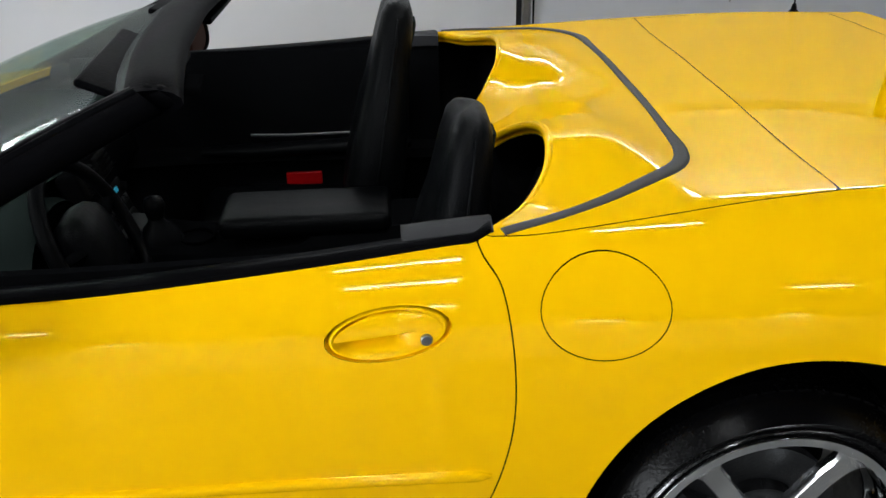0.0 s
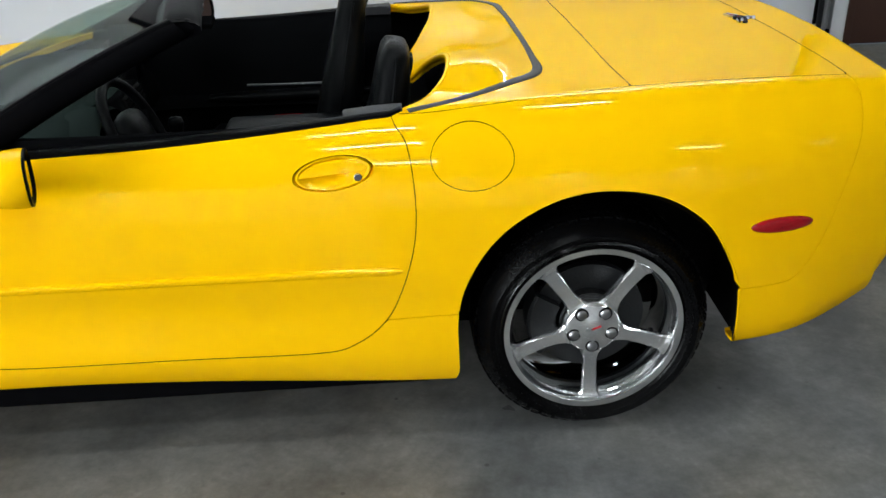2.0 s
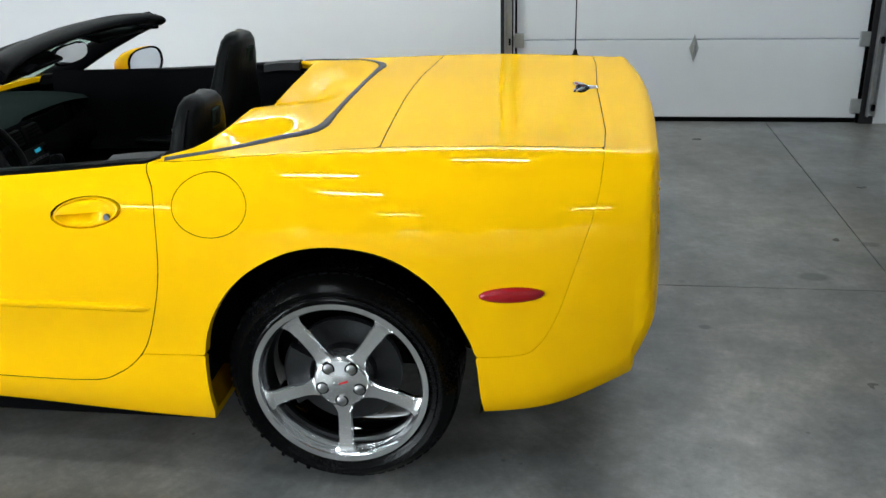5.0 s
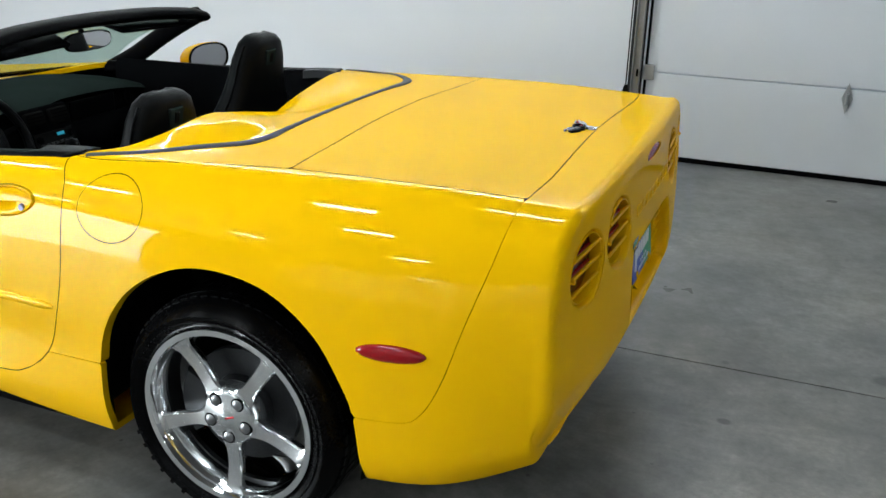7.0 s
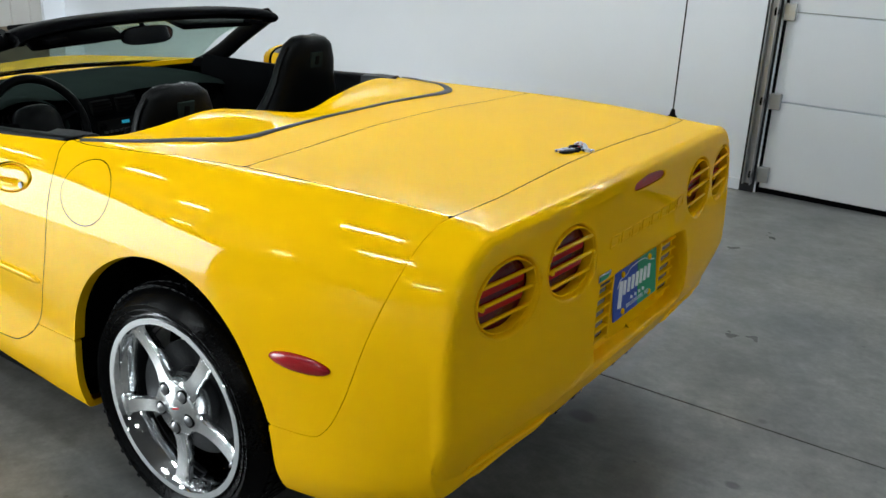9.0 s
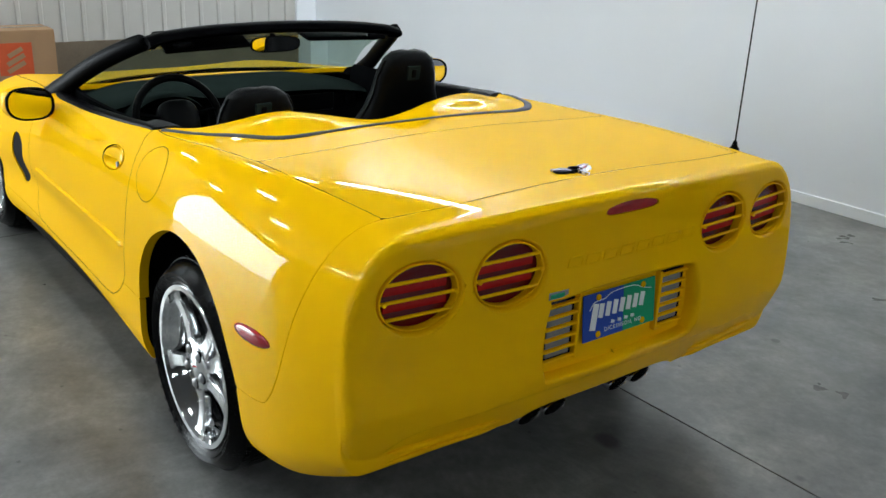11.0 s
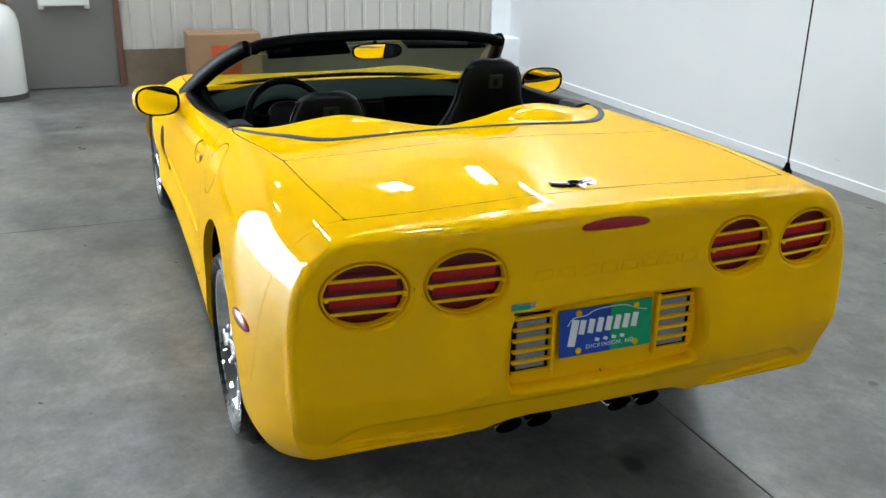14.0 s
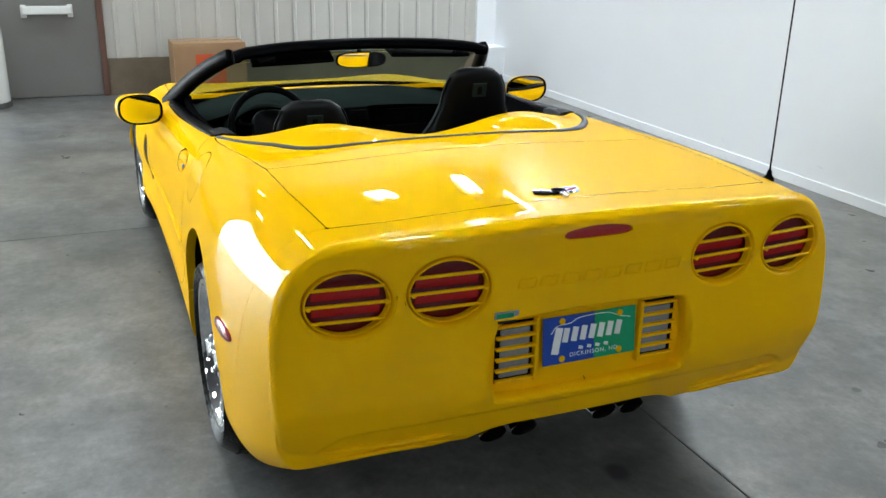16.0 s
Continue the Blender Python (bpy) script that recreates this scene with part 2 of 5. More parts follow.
def lathe_bm(profile, n=64, axis="y", at=(0, 0, 0), bm=None, scale=(1, 1)):
    """A profile of (radius, along) turned round an axis."""
    rings = []
    for k in range(n):
        a = 2 * math.pi * k / n
        c, s = math.cos(a) * scale[0], math.sin(a) * scale[1]
        ring = []
        for r, h in profile:
            p = {"y": (r * c, h, r * s), "x": (h, r * c, r * s), "z": (r * c, r * s, h)}[axis]
            ring.append((p[0] + at[0], p[1] + at[1], p[2] + at[2]))
        rings.append(ring)
    rings.append(rings[0])
    bm = loft_bm(rings, False, False, bm)
    bmesh.ops.remove_doubles(bm, verts=bm.verts, dist=1e-6)
    return bm


def disc_bm(r, axis="y", at=(0, 0, 0), n=32, thick=0.004, bevel=0.001, ry=None, bm=None):
    ry = ry or r
    prof = [(1e-5, 0), (1 - bevel / r, 0), (1, -bevel), (1, -thick), (1e-5, -thick)]
    return lathe_bm(prof, n, axis, at, bm, (r, ry))


# ---- the car's outer skin: sections along its length, nose towards -x, rear axle at x = 0 ----
XS = dict(
    wb=[(-3.5, .55), (-3.1, .78), (-2.65, .86), (-2.2, .85), (-1.5, .835), (-.9, .835), (-.4, .86), (0, .87), (.4, .865), (.6, .845), (.8, .80)],
    low=[(-3.5, .60), (-3.1, .84), (-2.65, .90), (-2.2, .885), (-1.5, .88), (-.9, .882), (-.4, .894), (0, .905), (.4, .90), (.6, .886), (.8, .838)],
    cove=[(-3.5, .62), (-3.1, .86), (-2.65, .905), (-2.1, .862), (-1.5, .856), (-.9, .864), (-.4, .888), (0, .91), (.4, .905), (.6, .888), (.8, .848)],
    wide=[(-3.5, .60), (-3.1, .85), (-2.65, .91), (-2.1, .892), (-1.5, .887), (-.9, .886), (-.4, .894), (0, .912), (.4, .906), (.6, .89), (.8, .852)],
    up=[(-3.5, .50), (-3.1, .79), (-2.65, .875), (-2.1, .87), (-1.5, .872), (-.9, .87), (-.4, .882), (0, .90), (.4, .897), (.6, .88), (.8, .848)],
    sh1=[(-3.5, .45), (-3.1, .71), (-2.65, .80), (-2.1, .82), (-1.5, .842), (-.9, .836), (-.4, .838), (0, .85), (.4, .845), (.6, .832), (.8, .805)],
    sh=[(-3.5, .40), (-3.1, .61), (-2.65, .70), (-2.1, .74), (-1.5, .79), (-.9, .775), (-.55, .765), (-.3, .765), (0, .765), (.4, .75), (.8, .73)],
    zb=[(-3.5, .25), (-2.9, .21), (-2.2, .208), (-1.7, .226), (-1.0, .204), (-.4, .184), (0, .205), (.4, .253), (.6, .280), (.7, .317), (.8, .364)],
    zsh=[(-3.5, .55), (-3.1, .69), (-2.65, .782), (-2.1, .838), (-1.5, .887), (-.9, .915), (-.55, .935), (0, .957), (.4, .967), (.8, .957)],
    zd=[(-3.5, .59), (-3.1, .70), (-2.65, .772), (-1.9, .852), (-1.0, .935), (-.3, .965), (.1, .975), (.5, .978), (.8, .975)],
    zc=[(-3.5, .60), (-3.1, .70), (-2.65, .770), (-1.9, .856), (-1.0, .945), (-.3, .975), (.1, .988), (.5, .987), (.8, .986)],
)
CURVE = {k: spline(v) for k, v in XS.items()}
NV = 130


def section(x):
    """Half a cross-section (distance from the middle, height), from the bottom middle round to the top middle."""
    c = {k: float(f(x)) for k, f in CURVE.items()}
    rise = c["zsh"] - c["zb"]
    z = lambda f: c["zb"] + f * rise
    ctrl = [(0, c["zb"]), (.3, c["zb"]), (.6 * c["wb"], c["zb"]), (c["wb"] - .02, c["zb"]), (c["wb"] + .004, c["zb"] + .006),
            (c["low"] - .004, z(.10)), (c["low"], z(.18)), (c["cove"], z(.32)), (c["cove"] + .002, z(.40)), (c["wide"], z(.5)), (c["up"], z(.73)),
            (c["sh1"], z(.91)), (c["sh"], c["zsh"] + .006), (c["sh"] - .07, c["zsh"] + .012), (.45, c["zd"]), (.2, c["zc"]), (.08, c["zc"]), (0, c["zc"])]
    return bspline(ctrl, NV)


TAIL_Q = [0, 1, 2, 3, 4, 5, 6, 7, 8]
TAIL_K = spline(list(zip(TAIL_Q, [1, .9945, .984, .960, .910, .82, .5, .25, 0])))
TAIL_TOP = spline(list(zip(TAIL_Q, [.80, .845, .868, .878, .883, .886, .892, .898, .903])))
TAIL_SIDE = spline(list(zip(TAIL_Q, [.80, .823, .836, .845, .853, .862, .887, .898, .903])))


def hump(x, y):
    """The two fairings behind the seats, and the fall between them, added to the height of the deck."""
    w = np.abs(y)
    rise = np.clip((-.085 - x) / .18, 0, 1)
    rise = rise * rise * (3 - 2 * rise)
    bump = .034 * rise * np.exp(-((w - .40) / .17) ** 2 / 1.0)
    valley = -.03 * rise * np.exp(-(w / .16) ** 2)
    fall = np.clip(-.30 - x, 0, 1)
    drop = -2.6 * fall ** 2 * np.exp(-(w / .30) ** 4) - .5 * fall ** 2
    side = np.clip((.72 - w) / .12, 0, 1)
    on = (x > -1.2)
    return np.where(on, (bump + valley + drop) * side * side * (3 - 2 * side), 0)


def z_crease(w):
    """Height of the step that runs across the lower bumper."""
    w = abs(w)
    return .490 - .016 * min(1, w / .66) ** 4 - 5.5 * max(0, w - .64) ** 2


def skin():
    rows = []
    # nose
    s0 = section(-3.45)
    for q in np.linspace(1, 0, 18)[:-1]:
        k = math.sqrt(max(0, 1 - q * q))
        rows.append([(-3.45 - .19 * q, w * k, .48 + (z - .48) * k) for w, z in s0])
    for x in np.arange(-3.45, .7999, .0155):
        rows.append([(x, w, z) for w, z in section(x)])
    s1 = section(.80)
    for q in np.concatenate([np.linspace(0, 5, 30), np.linspace(5, 8, 44)[1:]]):
        k, xt, xs_ = float(TAIL_K(q)), float(TAIL_TOP(q)), float(TAIL_SIDE(q))
        row = []
        for w, z in s1:
            up = max(0, z - .66) / .33
            out = w / .85
            s = out ** 3 / (out ** 3 + max(up, .02) ** 3 + 1e-9) if z > .66 else 1.0
            zz = .66 + (z - .66) * k
            low = max(0, .55 - zz)
            edge = min(1, abs(w * k) / .75) ** 2
            lip = .004 * math.exp(-((q - 1.2) / .8) ** 2) * (1 if z > .9 else 0)
            tuck = .45 * low ** 1.21 * edge * min(1, q)
            bulge = (.020 - .010 * edge) * math.exp(-((zz - .56) / .17) ** 2) * min(1, q / 2)
            step = min(1, max(0, (z_crease(w * k) - zz) / .014))
            step = .015 * step * step * (3 - 2 * step) * min(1, q) * min(1, max(0, (.79 - abs(w * k)) / .12))
            xt_ = xt - .045 * (w * k) ** 2 * min(1, q)
            row.append((max(.80 + .004 * q, xt_ + (xs_ - xt_) * s - tuck + bulge - step), w * k, zz + lip))
        rows.append(row)
    half = np.array(rows)
    half[..., 2] += hump(half[..., 0], half[..., 1]) * (half[..., 2] > .88)
    left = half.copy()
    left[..., 1] *= -1
    return np.concatenate([left, half[:, -2::-1]], axis=1)


SKIN = skin()
_du = np.gradient(SKIN, axis=0)
_dv = np.gradient(SKIN, axis=1)
NORMAL = np.cross(_dv, _du)
NORMAL /= np.maximum(np.linalg.norm(NORMAL, axis=2, keepdims=True), 1e-9)
_mid = SKIN.shape[1] // 2
if NORMAL[150, _mid, 2] < 0:
    NORMAL *= -1
    FLIP = True
else:
    FLIP = False
NORMAL[-1] = (1, 0, 0)
NORMAL[0] = (-1, 0, 0)
V, NRM = SKIN.reshape(-1, 3), NORMAL.reshape(-1, 3)
NU, NW = SKIN.shape[:2]
_i, _j = np.meshgrid(np.arange(NU - 1), np.arange(NW - 1), indexing="ij")
_a = (_i * NW + _j).ravel()
QUADS = np.stack([_a, _a + 1, _a + NW + 1, _a + NW], axis=1)
if FLIP:
    QUADS = QUADS[:, ::-1]


def cut_skin(name, keep, material, parent, label="", flange=.012, offset=0.0, seam=None):
    """The part of the skin where keep <= 0 at its points, cut cleanly along keep = 0, with its edges turned inwards."""
    inside = keep[QUADS] <= 0
    whole = QUADS[inside.all(1)]
    mixed = QUADS[inside.any(1) & ~inside.all(1)]
    verts, norms, index, at_seam, dark = [], [], {}, [], set()

    def vert(key, p, n, sv=-9.0):
        if key not in index:
            at_seam.append(sv)
            index[key] = len(verts)
            verts.append(p + n * (offset(p) if callable(offset) else offset))
            norms.append(n)
        return index[key]
    faces = [[vert(i, V[i], NRM[i]) for i in q] for q in whole]
    for q in mixed:
        f = []
        for a, b in zip(q, np.roll(q, -1)):
            if keep[a] <= 0:
                f.append(vert(a, V[a], NRM[a]))
            if (keep[a] <= 0) != (keep[b] <= 0):
                lo, hi = min(a, b), max(a, b)
                t = keep[lo] / (keep[lo] - keep[hi])
                n = NRM[lo] + (NRM[hi] - NRM[lo]) * t
                f.append(vert((lo, hi), V[lo] + (V[hi] - V[lo]) * t, n / np.linalg.norm(n), -9.0 if seam is None else seam[lo] + (seam[hi] - seam[lo]) * t))
        if len(set(f)) > 2:
            faces.append(f)
    count = {}
    for f in faces:
        for a, b in zip(f, f[1:] + f[:1]):
            count[(min(a, b), max(a, b))] = count.get((min(a, b), max(a, b)), []) + [(a, b)]
    if flange:
        for uses in [u for u in count.values() if len(u) == 1]:
            p, q = uses[0]
            deep = flange(verts[p]) if callable(flange) else flange
            four = [verts[q], verts[p], verts[p] - norms[p] * deep, verts[q] - norms[q] * deep]
            n = np.cross(four[1] - four[0], four[2] - four[0])
            ln = np.linalg.norm(n)
            if ln < 1e-12:
                continue
            if at_seam[p] > -.004 and at_seam[q] > -.004:
                dark.add(len(faces))
            faces.append(list(range(len(verts), len(verts) + 4)))
            verts += four
            norms += [n / ln] * 4
            at_seam += [-9.0] * 4
    ob = mesh_part(name, verts, faces, material, parent, label, norms)
    # turned-in faces along gaps are coloured black, as if in deep shade
    if dark:
        ob.data.materials.append(SEAM)
        for k in dark:
            ob.data.polygons[k].material_index = 1
    return ob


def at_side(x, z, left=True, off=0.0):
    """The place and normal on the skin's side at length x and height z."""
    xs = SKIN[:, 40, 0]
    body = np.arange(17, NU - 73)
    i = body[np.argmin(np.abs(SKIN[body, 40, 0] - x))]
    col = SKIN[i, 30:100]
    j = 30 + int(np.argmin(np.abs(col[:, 2] - z)))
    p, n = SKIN[i, j].copy(), NORMAL[i, j].copy()
    j2 = j + 1 if SKIN[i, j, 2] < z else j - 1
    t = (z - SKIN[i, j, 2]) / (SKIN[i, j2, 2] - SKIN[i, j, 2] + 1e-9)
    p = p + (SKIN[i, j2] - p) * min(max(t, 0), 1)
    p[0] = x
    p = p + n * off
    if not left:
        p[1], n = -p[1], n * np.array([1, -1, 1])
    return p, n


def at_top(x, y, off=0.0):
    """The place and normal on the skin's top at x, y."""
    body = np.arange(17, NU - 66)
    i0 = min(int(body[0] + np.searchsorted(SKIN[body, _mid, 0], x)) - 1, NU - 3)
    js = np.arange(NV - 45, NW - (NV - 45))
    out = []
    for i in (i0, i0 + 1):
        k = np.clip(np.searchsorted(SKIN[i, js, 1], y) - 1, 0, len(js) - 2)
        j = js[k]
        t = min(max((y - SKIN[i, j, 1]) / (SKIN[i, j + 1, 1] - SKIN[i, j, 1] + 1e-9), 0), 1)
        out.append((SKIN[i, j] + (SKIN[i, j + 1] - SKIN[i, j]) * t, NORMAL[i, j] + (NORMAL[i, j + 1] - NORMAL[i, j]) * t))
    t = (x - out[0][0][0]) / (out[1][0][0] - out[0][0][0] + 1e-9)
    p = out[0][0] + (out[1][0] - out[0][0]) * t
    n = out[0][1] + (out[1][1] - out[0][1]) * t
    n = n / np.linalg.norm(n)
    return p + n * off, n


def at_rear(y, z, off=0.0):
    """The place and normal on the rear face at y, z."""
    rear = np.arange(NU - 69, NU - 1)
    S = SKIN[rear]
    d = (S[..., 1] - y) ** 2 + (S[..., 2] - z) ** 2
    i, j = np.unravel_index(np.argmin(d), d.shape)
    n = NORMAL[rear[i], j]
    p = S[i, j].copy()
    p[0] += -(n[1] * (y - p[1]) + n[2] * (z - p[2])) / max(n[0], .3)
    p[1], p[2] = y, z
    return p + n * off, n


def rear_form(y0, z0, ry, rz):
    """A smooth local form of the rear face round (y0, z0): the skin's x for steps in y and z."""
    S = SKIN[NU - 66:NU - 1].reshape(-1, 3)
    near = S[(np.abs(S[:, 1] - y0) < ry) & (np.abs(S[:, 2] - z0) < rz)]
    a, b = near[:, 1] - y0, near[:, 2] - z0
    terms = lambda u, v: np.stack([1 + 0 * u, u, v, u * u, u * v, v * v, u ** 3, u * u * v, u * v * v, v ** 3, u ** 4, v ** 4], -1)
    c = np.linalg.lstsq(terms(a, b), near[:, 0], rcond=None)[0]
    return lambda u, v: float(terms(np.array(u, float), np.array(v, float)) @ c)


# ---- the car ----
car = tagged(new("car"), "bright yellow two-seat convertible with its top down, parked on concrete", "car")
X, Y, Z = V.T
W = np.abs(Y)
SIDE = np.stack([X, Z], 1)
TOP = np.stack([X, W], 1)
REAR = np.stack([Y, Z], 1)
G = .0013

REAR_ARCH = smooth_loop([(-.372, .05), (-.376, .23), (-.376, .42), (-.335, .55), (-.25, .66), (-.12, .735), (.02, .757), (.17, .73), (.29, .645),
                         (.365, .52), (.388, .44), (.398, .33), (.405, .25), (.405, .05)])
FRONT_ARCH = smooth_loop([(-3.03, .05), (-3.03, .30), (-2.99, .45), (-2.88, .58), (-2.73, .645), (-2.58, .65), (-2.43, .59), (-2.32, .48), (-2.28, .30), (-2.28, .05)])
arch = np.minimum(np.maximum(inside_dist(REAR_ARCH, SIDE), .50 - W), np.maximum(inside_dist(FRONT_ARCH, SIDE), .50 - W))

CABIN = [(-1.95, 0), (-1.89, .35), (-1.76, .62), (-1.60, .765), (-1.25, .785), (-.9, .768), (-.6, .747), (-.52, .735), (-.44, .65), (-.375, .53), (-.352, .40),
         (-.365, .27), (-.41, .17), (-.46, .10), (-.48, 0)]
CABIN_LINE = smooth_line(CABIN, 5)
cabin = np.maximum(inside_dist(np.vstack([CABIN_LINE, [(-.48, -.2), (-1.95, -.2)]]), TOP), .42 - Z)

BUMPER = np.vstack([[(.712, 1.3)], smooth_line([(.712, .965), (.69, .86), (.645, .72), (.60, .58), (.55, .49), (.49, .462), (.30, .45)]), [(.30, -.2), (1.4, -.2), (1.4, 1.3)]])
bumper = inside_dist(BUMPER, SIDE)
NOTCH = [(-.5, .1), (-.46, .335), (-.36, .352), (-.29, .40), (-.22, .412), (.22, .412), (.29, .40), (.36, .352), (.46, .335), (.5, .1)]
notch = np.maximum(inside_dist(NOTCH, REAR), .5 - X)

DECK = np.vstack([smooth_line([(.092, 0), (.095, .25), (.102, .5), (.112, .69)]), smooth_line([(.40, .688), (.714, .668)]), smooth_line([(.722, .5), (.712, 0)]), [(.712, -.2), (.092, -.2)]])
deck = np.maximum(inside_dist(DECK, TOP), .80 - Z)
TONNEAU = np.vstack([[(.092, -.2)], smooth_line([(.092, 0), (.095, .25), (.102, .5), (.112, .69)]), smooth_line([(-.05, .705), (-.25, .733), (-.42, .748), (-.515, .742)]), [(-.53, .72), (-.80, .2), (-.80, -.2)]])
tonneau = np.maximum(inside_dist(TONNEAU, TOP), .42 - Z)

DOOR = np.vstack([smooth_line([(-.545, 1.15), (-.535, .955), (-.495, .88), (-.48, .75), (-.488, .63), (-.525, .50), (-.57, .41), (-.65, .345), (-.76, .318), (-1.12, .32), (-1.6, .325),
                               (-1.70, .36), (-1.735, .45), (-1.72, .7), (-1.66, .87), (-1.60, 1.15)])])
door = np.maximum(inside_dist(DOOR, SIDE), .5 - W)
ROCKER = [(-2.35, .05), (-2.35, .33), (-1.6, .33), (-.66, .38), (-.575, .41), (-.30, .424), (-.30, .05)]
rocker = np.maximum(inside_dist(ROCKER, SIDE), .5 - W)
HOOD = np.vstack([smooth_line([(-1.6, .80), (-1.80, .762), (-2.1, .725), (-2.6, .69), (-3.0, .60), (-3.28, .40), (-3.36, 0)]), [(-3.36, -.2), (-1.2, -.2), (-1.2, .8)]])
hood = np.maximum(inside_dist(HOOD, TOP), .55 - Z)
FUEL = np.array([(-.33 + .106 * math.cos(a), .847 + .079 * math.sin(a)) for a in np.linspace(0, 2 * math.pi, 48, endpoint=False)])
fuel = np.maximum(inside_dist(FUEL, SIDE), Y + .5)
HANDLE = np.array([(-.685 + .104 * math.cos(a), .822 + .041 * math.sin(a) + .010 * math.cos(a)) for a in np.linspace(0, 2 * math.pi, 48, endpoint=False)])
handle = np.maximum(inside_dist(HANDLE, SIDE), .5 - W)
SCOOP = smooth_loop([(-.775, .811), (-.72, .808), (-.655, .800), (-.645, .806), (-.64, .823), (-.66, .827), (-.72, .822), (-.76, .815)])
scoop = np.maximum(inside_dist(SCOOP, SIDE), .5 - W)
VENT = smooth_loop([(-1.96, .43), (-1.87, .45), (-1.82, .50), (-1.85, .56), (-1.85, .62), (-1.91, .655), (-2.00, .64), (-2.03, .54)])
vent = np.maximum(inside_dist(VENT, SIDE), .5 - W)
LAMPS = [(-.662, .826), (-.409, .834), (.409, .834), (.662, .826)]
lamps = np.full(len(V), 9.0)
for ly, lz in LAMPS:
    E = np.array([(ly + .117 * math.cos(a), lz + .093 * math.sin(a)) for a in np.linspace(0, 2 * math.pi, 48, endpoint=False)])
    lamps = np.minimum(lamps, np.maximum(inside_dist(E, REAR), .6 - X))
RECESS = smooth_loop([(-.30, .60), (-.285, .70), (-.24, .732), (0, .738), (.24, .732), (.285, .70), (.30, .60), (.285, .545), (.25, .522), (0, .516), (-.25, .522), (-.285, .545)])
RECESS_LIP = np.array([q + .015 * d / np.linalg.norm(d) for q, d in ((q, (q - (0, .622)) * (.35, 1.0) if abs(q[0]) < .25 else (q - (np.sign(q[0]) * .21, .622)) * (1.0, 1.0)) for q in RECESS)])
recess = np.maximum(inside_dist(RECESS_LIP, REAR), .6 - X)
STOP = smooth_loop([(-.105, .940), (-.085, .954), (0, .962), (.085, .954), (.105, .940), (.085, .933), (0, .931), (-.085, .933)])
stop = np.maximum(inside_dist(STOP, REAR), .6 - X)

# added black liner under the skin, keeps gaps and openings dark
cut_skin("dark_backing_shell", np.maximum.reduce([-cabin - .004, -arch + .012, -lamps - .004, -recess + .004, -stop - .01, .36 - Z]), DARK, car, "", 0, -.028)
cut_skin("deck_lid", deck + G, YELLOW, car, "glossy yellow deck lid", .02, 0, deck + G)
cut_skin("tonneau_cover", np.maximum(np.maximum(tonneau + G, -cabin), -deck + G), YELLOW, car, "yellow cover with two fairings behind the seats", .03, 0, np.maximum(tonneau + G, -deck + G))
rear_bumper = cut_skin("rear_bumper", np.maximum.reduce([bumper + .0008, -deck + G, -arch, -lamps, -recess, -stop, -notch, .238 - Z, np.minimum.reduce([.79 - abs(Y), .33 - Z, .68 - X])]), YELLOW, car, "yellow rear bumper cover", lambda p: .075 if abs(p[1]) < .45 and p[0] > .8 else .010 if p[0] < .5 else .03, 0, -deck + G)
cut_skin("hood", np.maximum.reduce([hood + G, -cabin]), YELLOW, car, "long yellow hood", .02, 0, hood + G)
cut_skin("front_bumper", np.maximum.reduce([W - .5, X + 2.6, -hood + G, .22 - Z]), YELLOW, car, "yellow nose cover", .004, 0, -hood + G)
DOORS = {}


# a smooth local form of the door's side, for the pull handle
_k = (np.abs(X + .685) < .2) & (np.abs(Z - .822) < .10) & (Y < -.7)
_f = lambda x, z: np.stack([0 * x + 1, x, z, x * x, x * z, z * z, z ** 3], -1)
_c = np.linalg.lstsq(_f(X[_k] + .685, Z[_k] - .822), -Y[_k], rcond=None)[0]


def at_handle(u, v, off, s):
    """A point near the pull handle: u, v from its middle, off outwards."""
    z = v + .10 * u
    return (u - .685, s * (float(_f(np.array(u), np.array(z)) @ _c) + off), z + .822)


def scoop_depth(u, v):
    """Depth of the finger scoop below the pull's straight edge."""
    t = min(1, max(0, (-v - .030) / -.026)) if v < 0 else 1
    fade = min(1, max(0, (.040 - u) / .03)) * min(1, max(0, (u + .088) / .03))
    return -.002 - .020 * t * t * (3 - 2 * t) * fade


def pull_handle(s, door_):
    A = np.linspace(0, 2 * math.pi, 64, endpoint=False)
    rings = []
    for rr, o in ((1.012, -.0005), (1.0, -.0040), (.985, -.0130), (.960, -.0150), (.940, -.0110), (.915, -.0015), (.895, .0), (.87, -.0005)):
        rings.append([at_handle(.104 * rr * math.cos(a), .041 * rr * math.sin(a), o, s) for a in A])
    for rr in (.84, .80, .74, .66, .57, .47, .36, .24, .12, .02):
        rings.append([at_handle(.104 * rr * math.cos(a), .041 * rr * math.sin(a), scoop_depth(.104 * rr * math.cos(a), .041 * rr * math.sin(a)), s) for a in A])
    part("handle_dish", loft_bm(rings, True, False), YELLOW, door_, "yellow oval dish", 60)
    rows = []
    for v0, o in ((-.001, -.014), (-.001, -.002), (0.0, .0005), (.006, .0015), (.014, .002), (.021, .0018), (.027, .0012), (.0305, -.001), (.031, -.010)):
        half = .088 * math.sqrt(max(.01, 1 - (max(v0, 0) / .0325) ** 2))
        rows.append([at_handle(u, v0, o - (.001 if abs(u) > half * .985 else 0), s) for u in np.linspace(-half, half, 25)])
    part("door_handle", loft_bm(rows, False, False), YELLOW, door_, "yellow pull flap with a straight lower edge", 50)


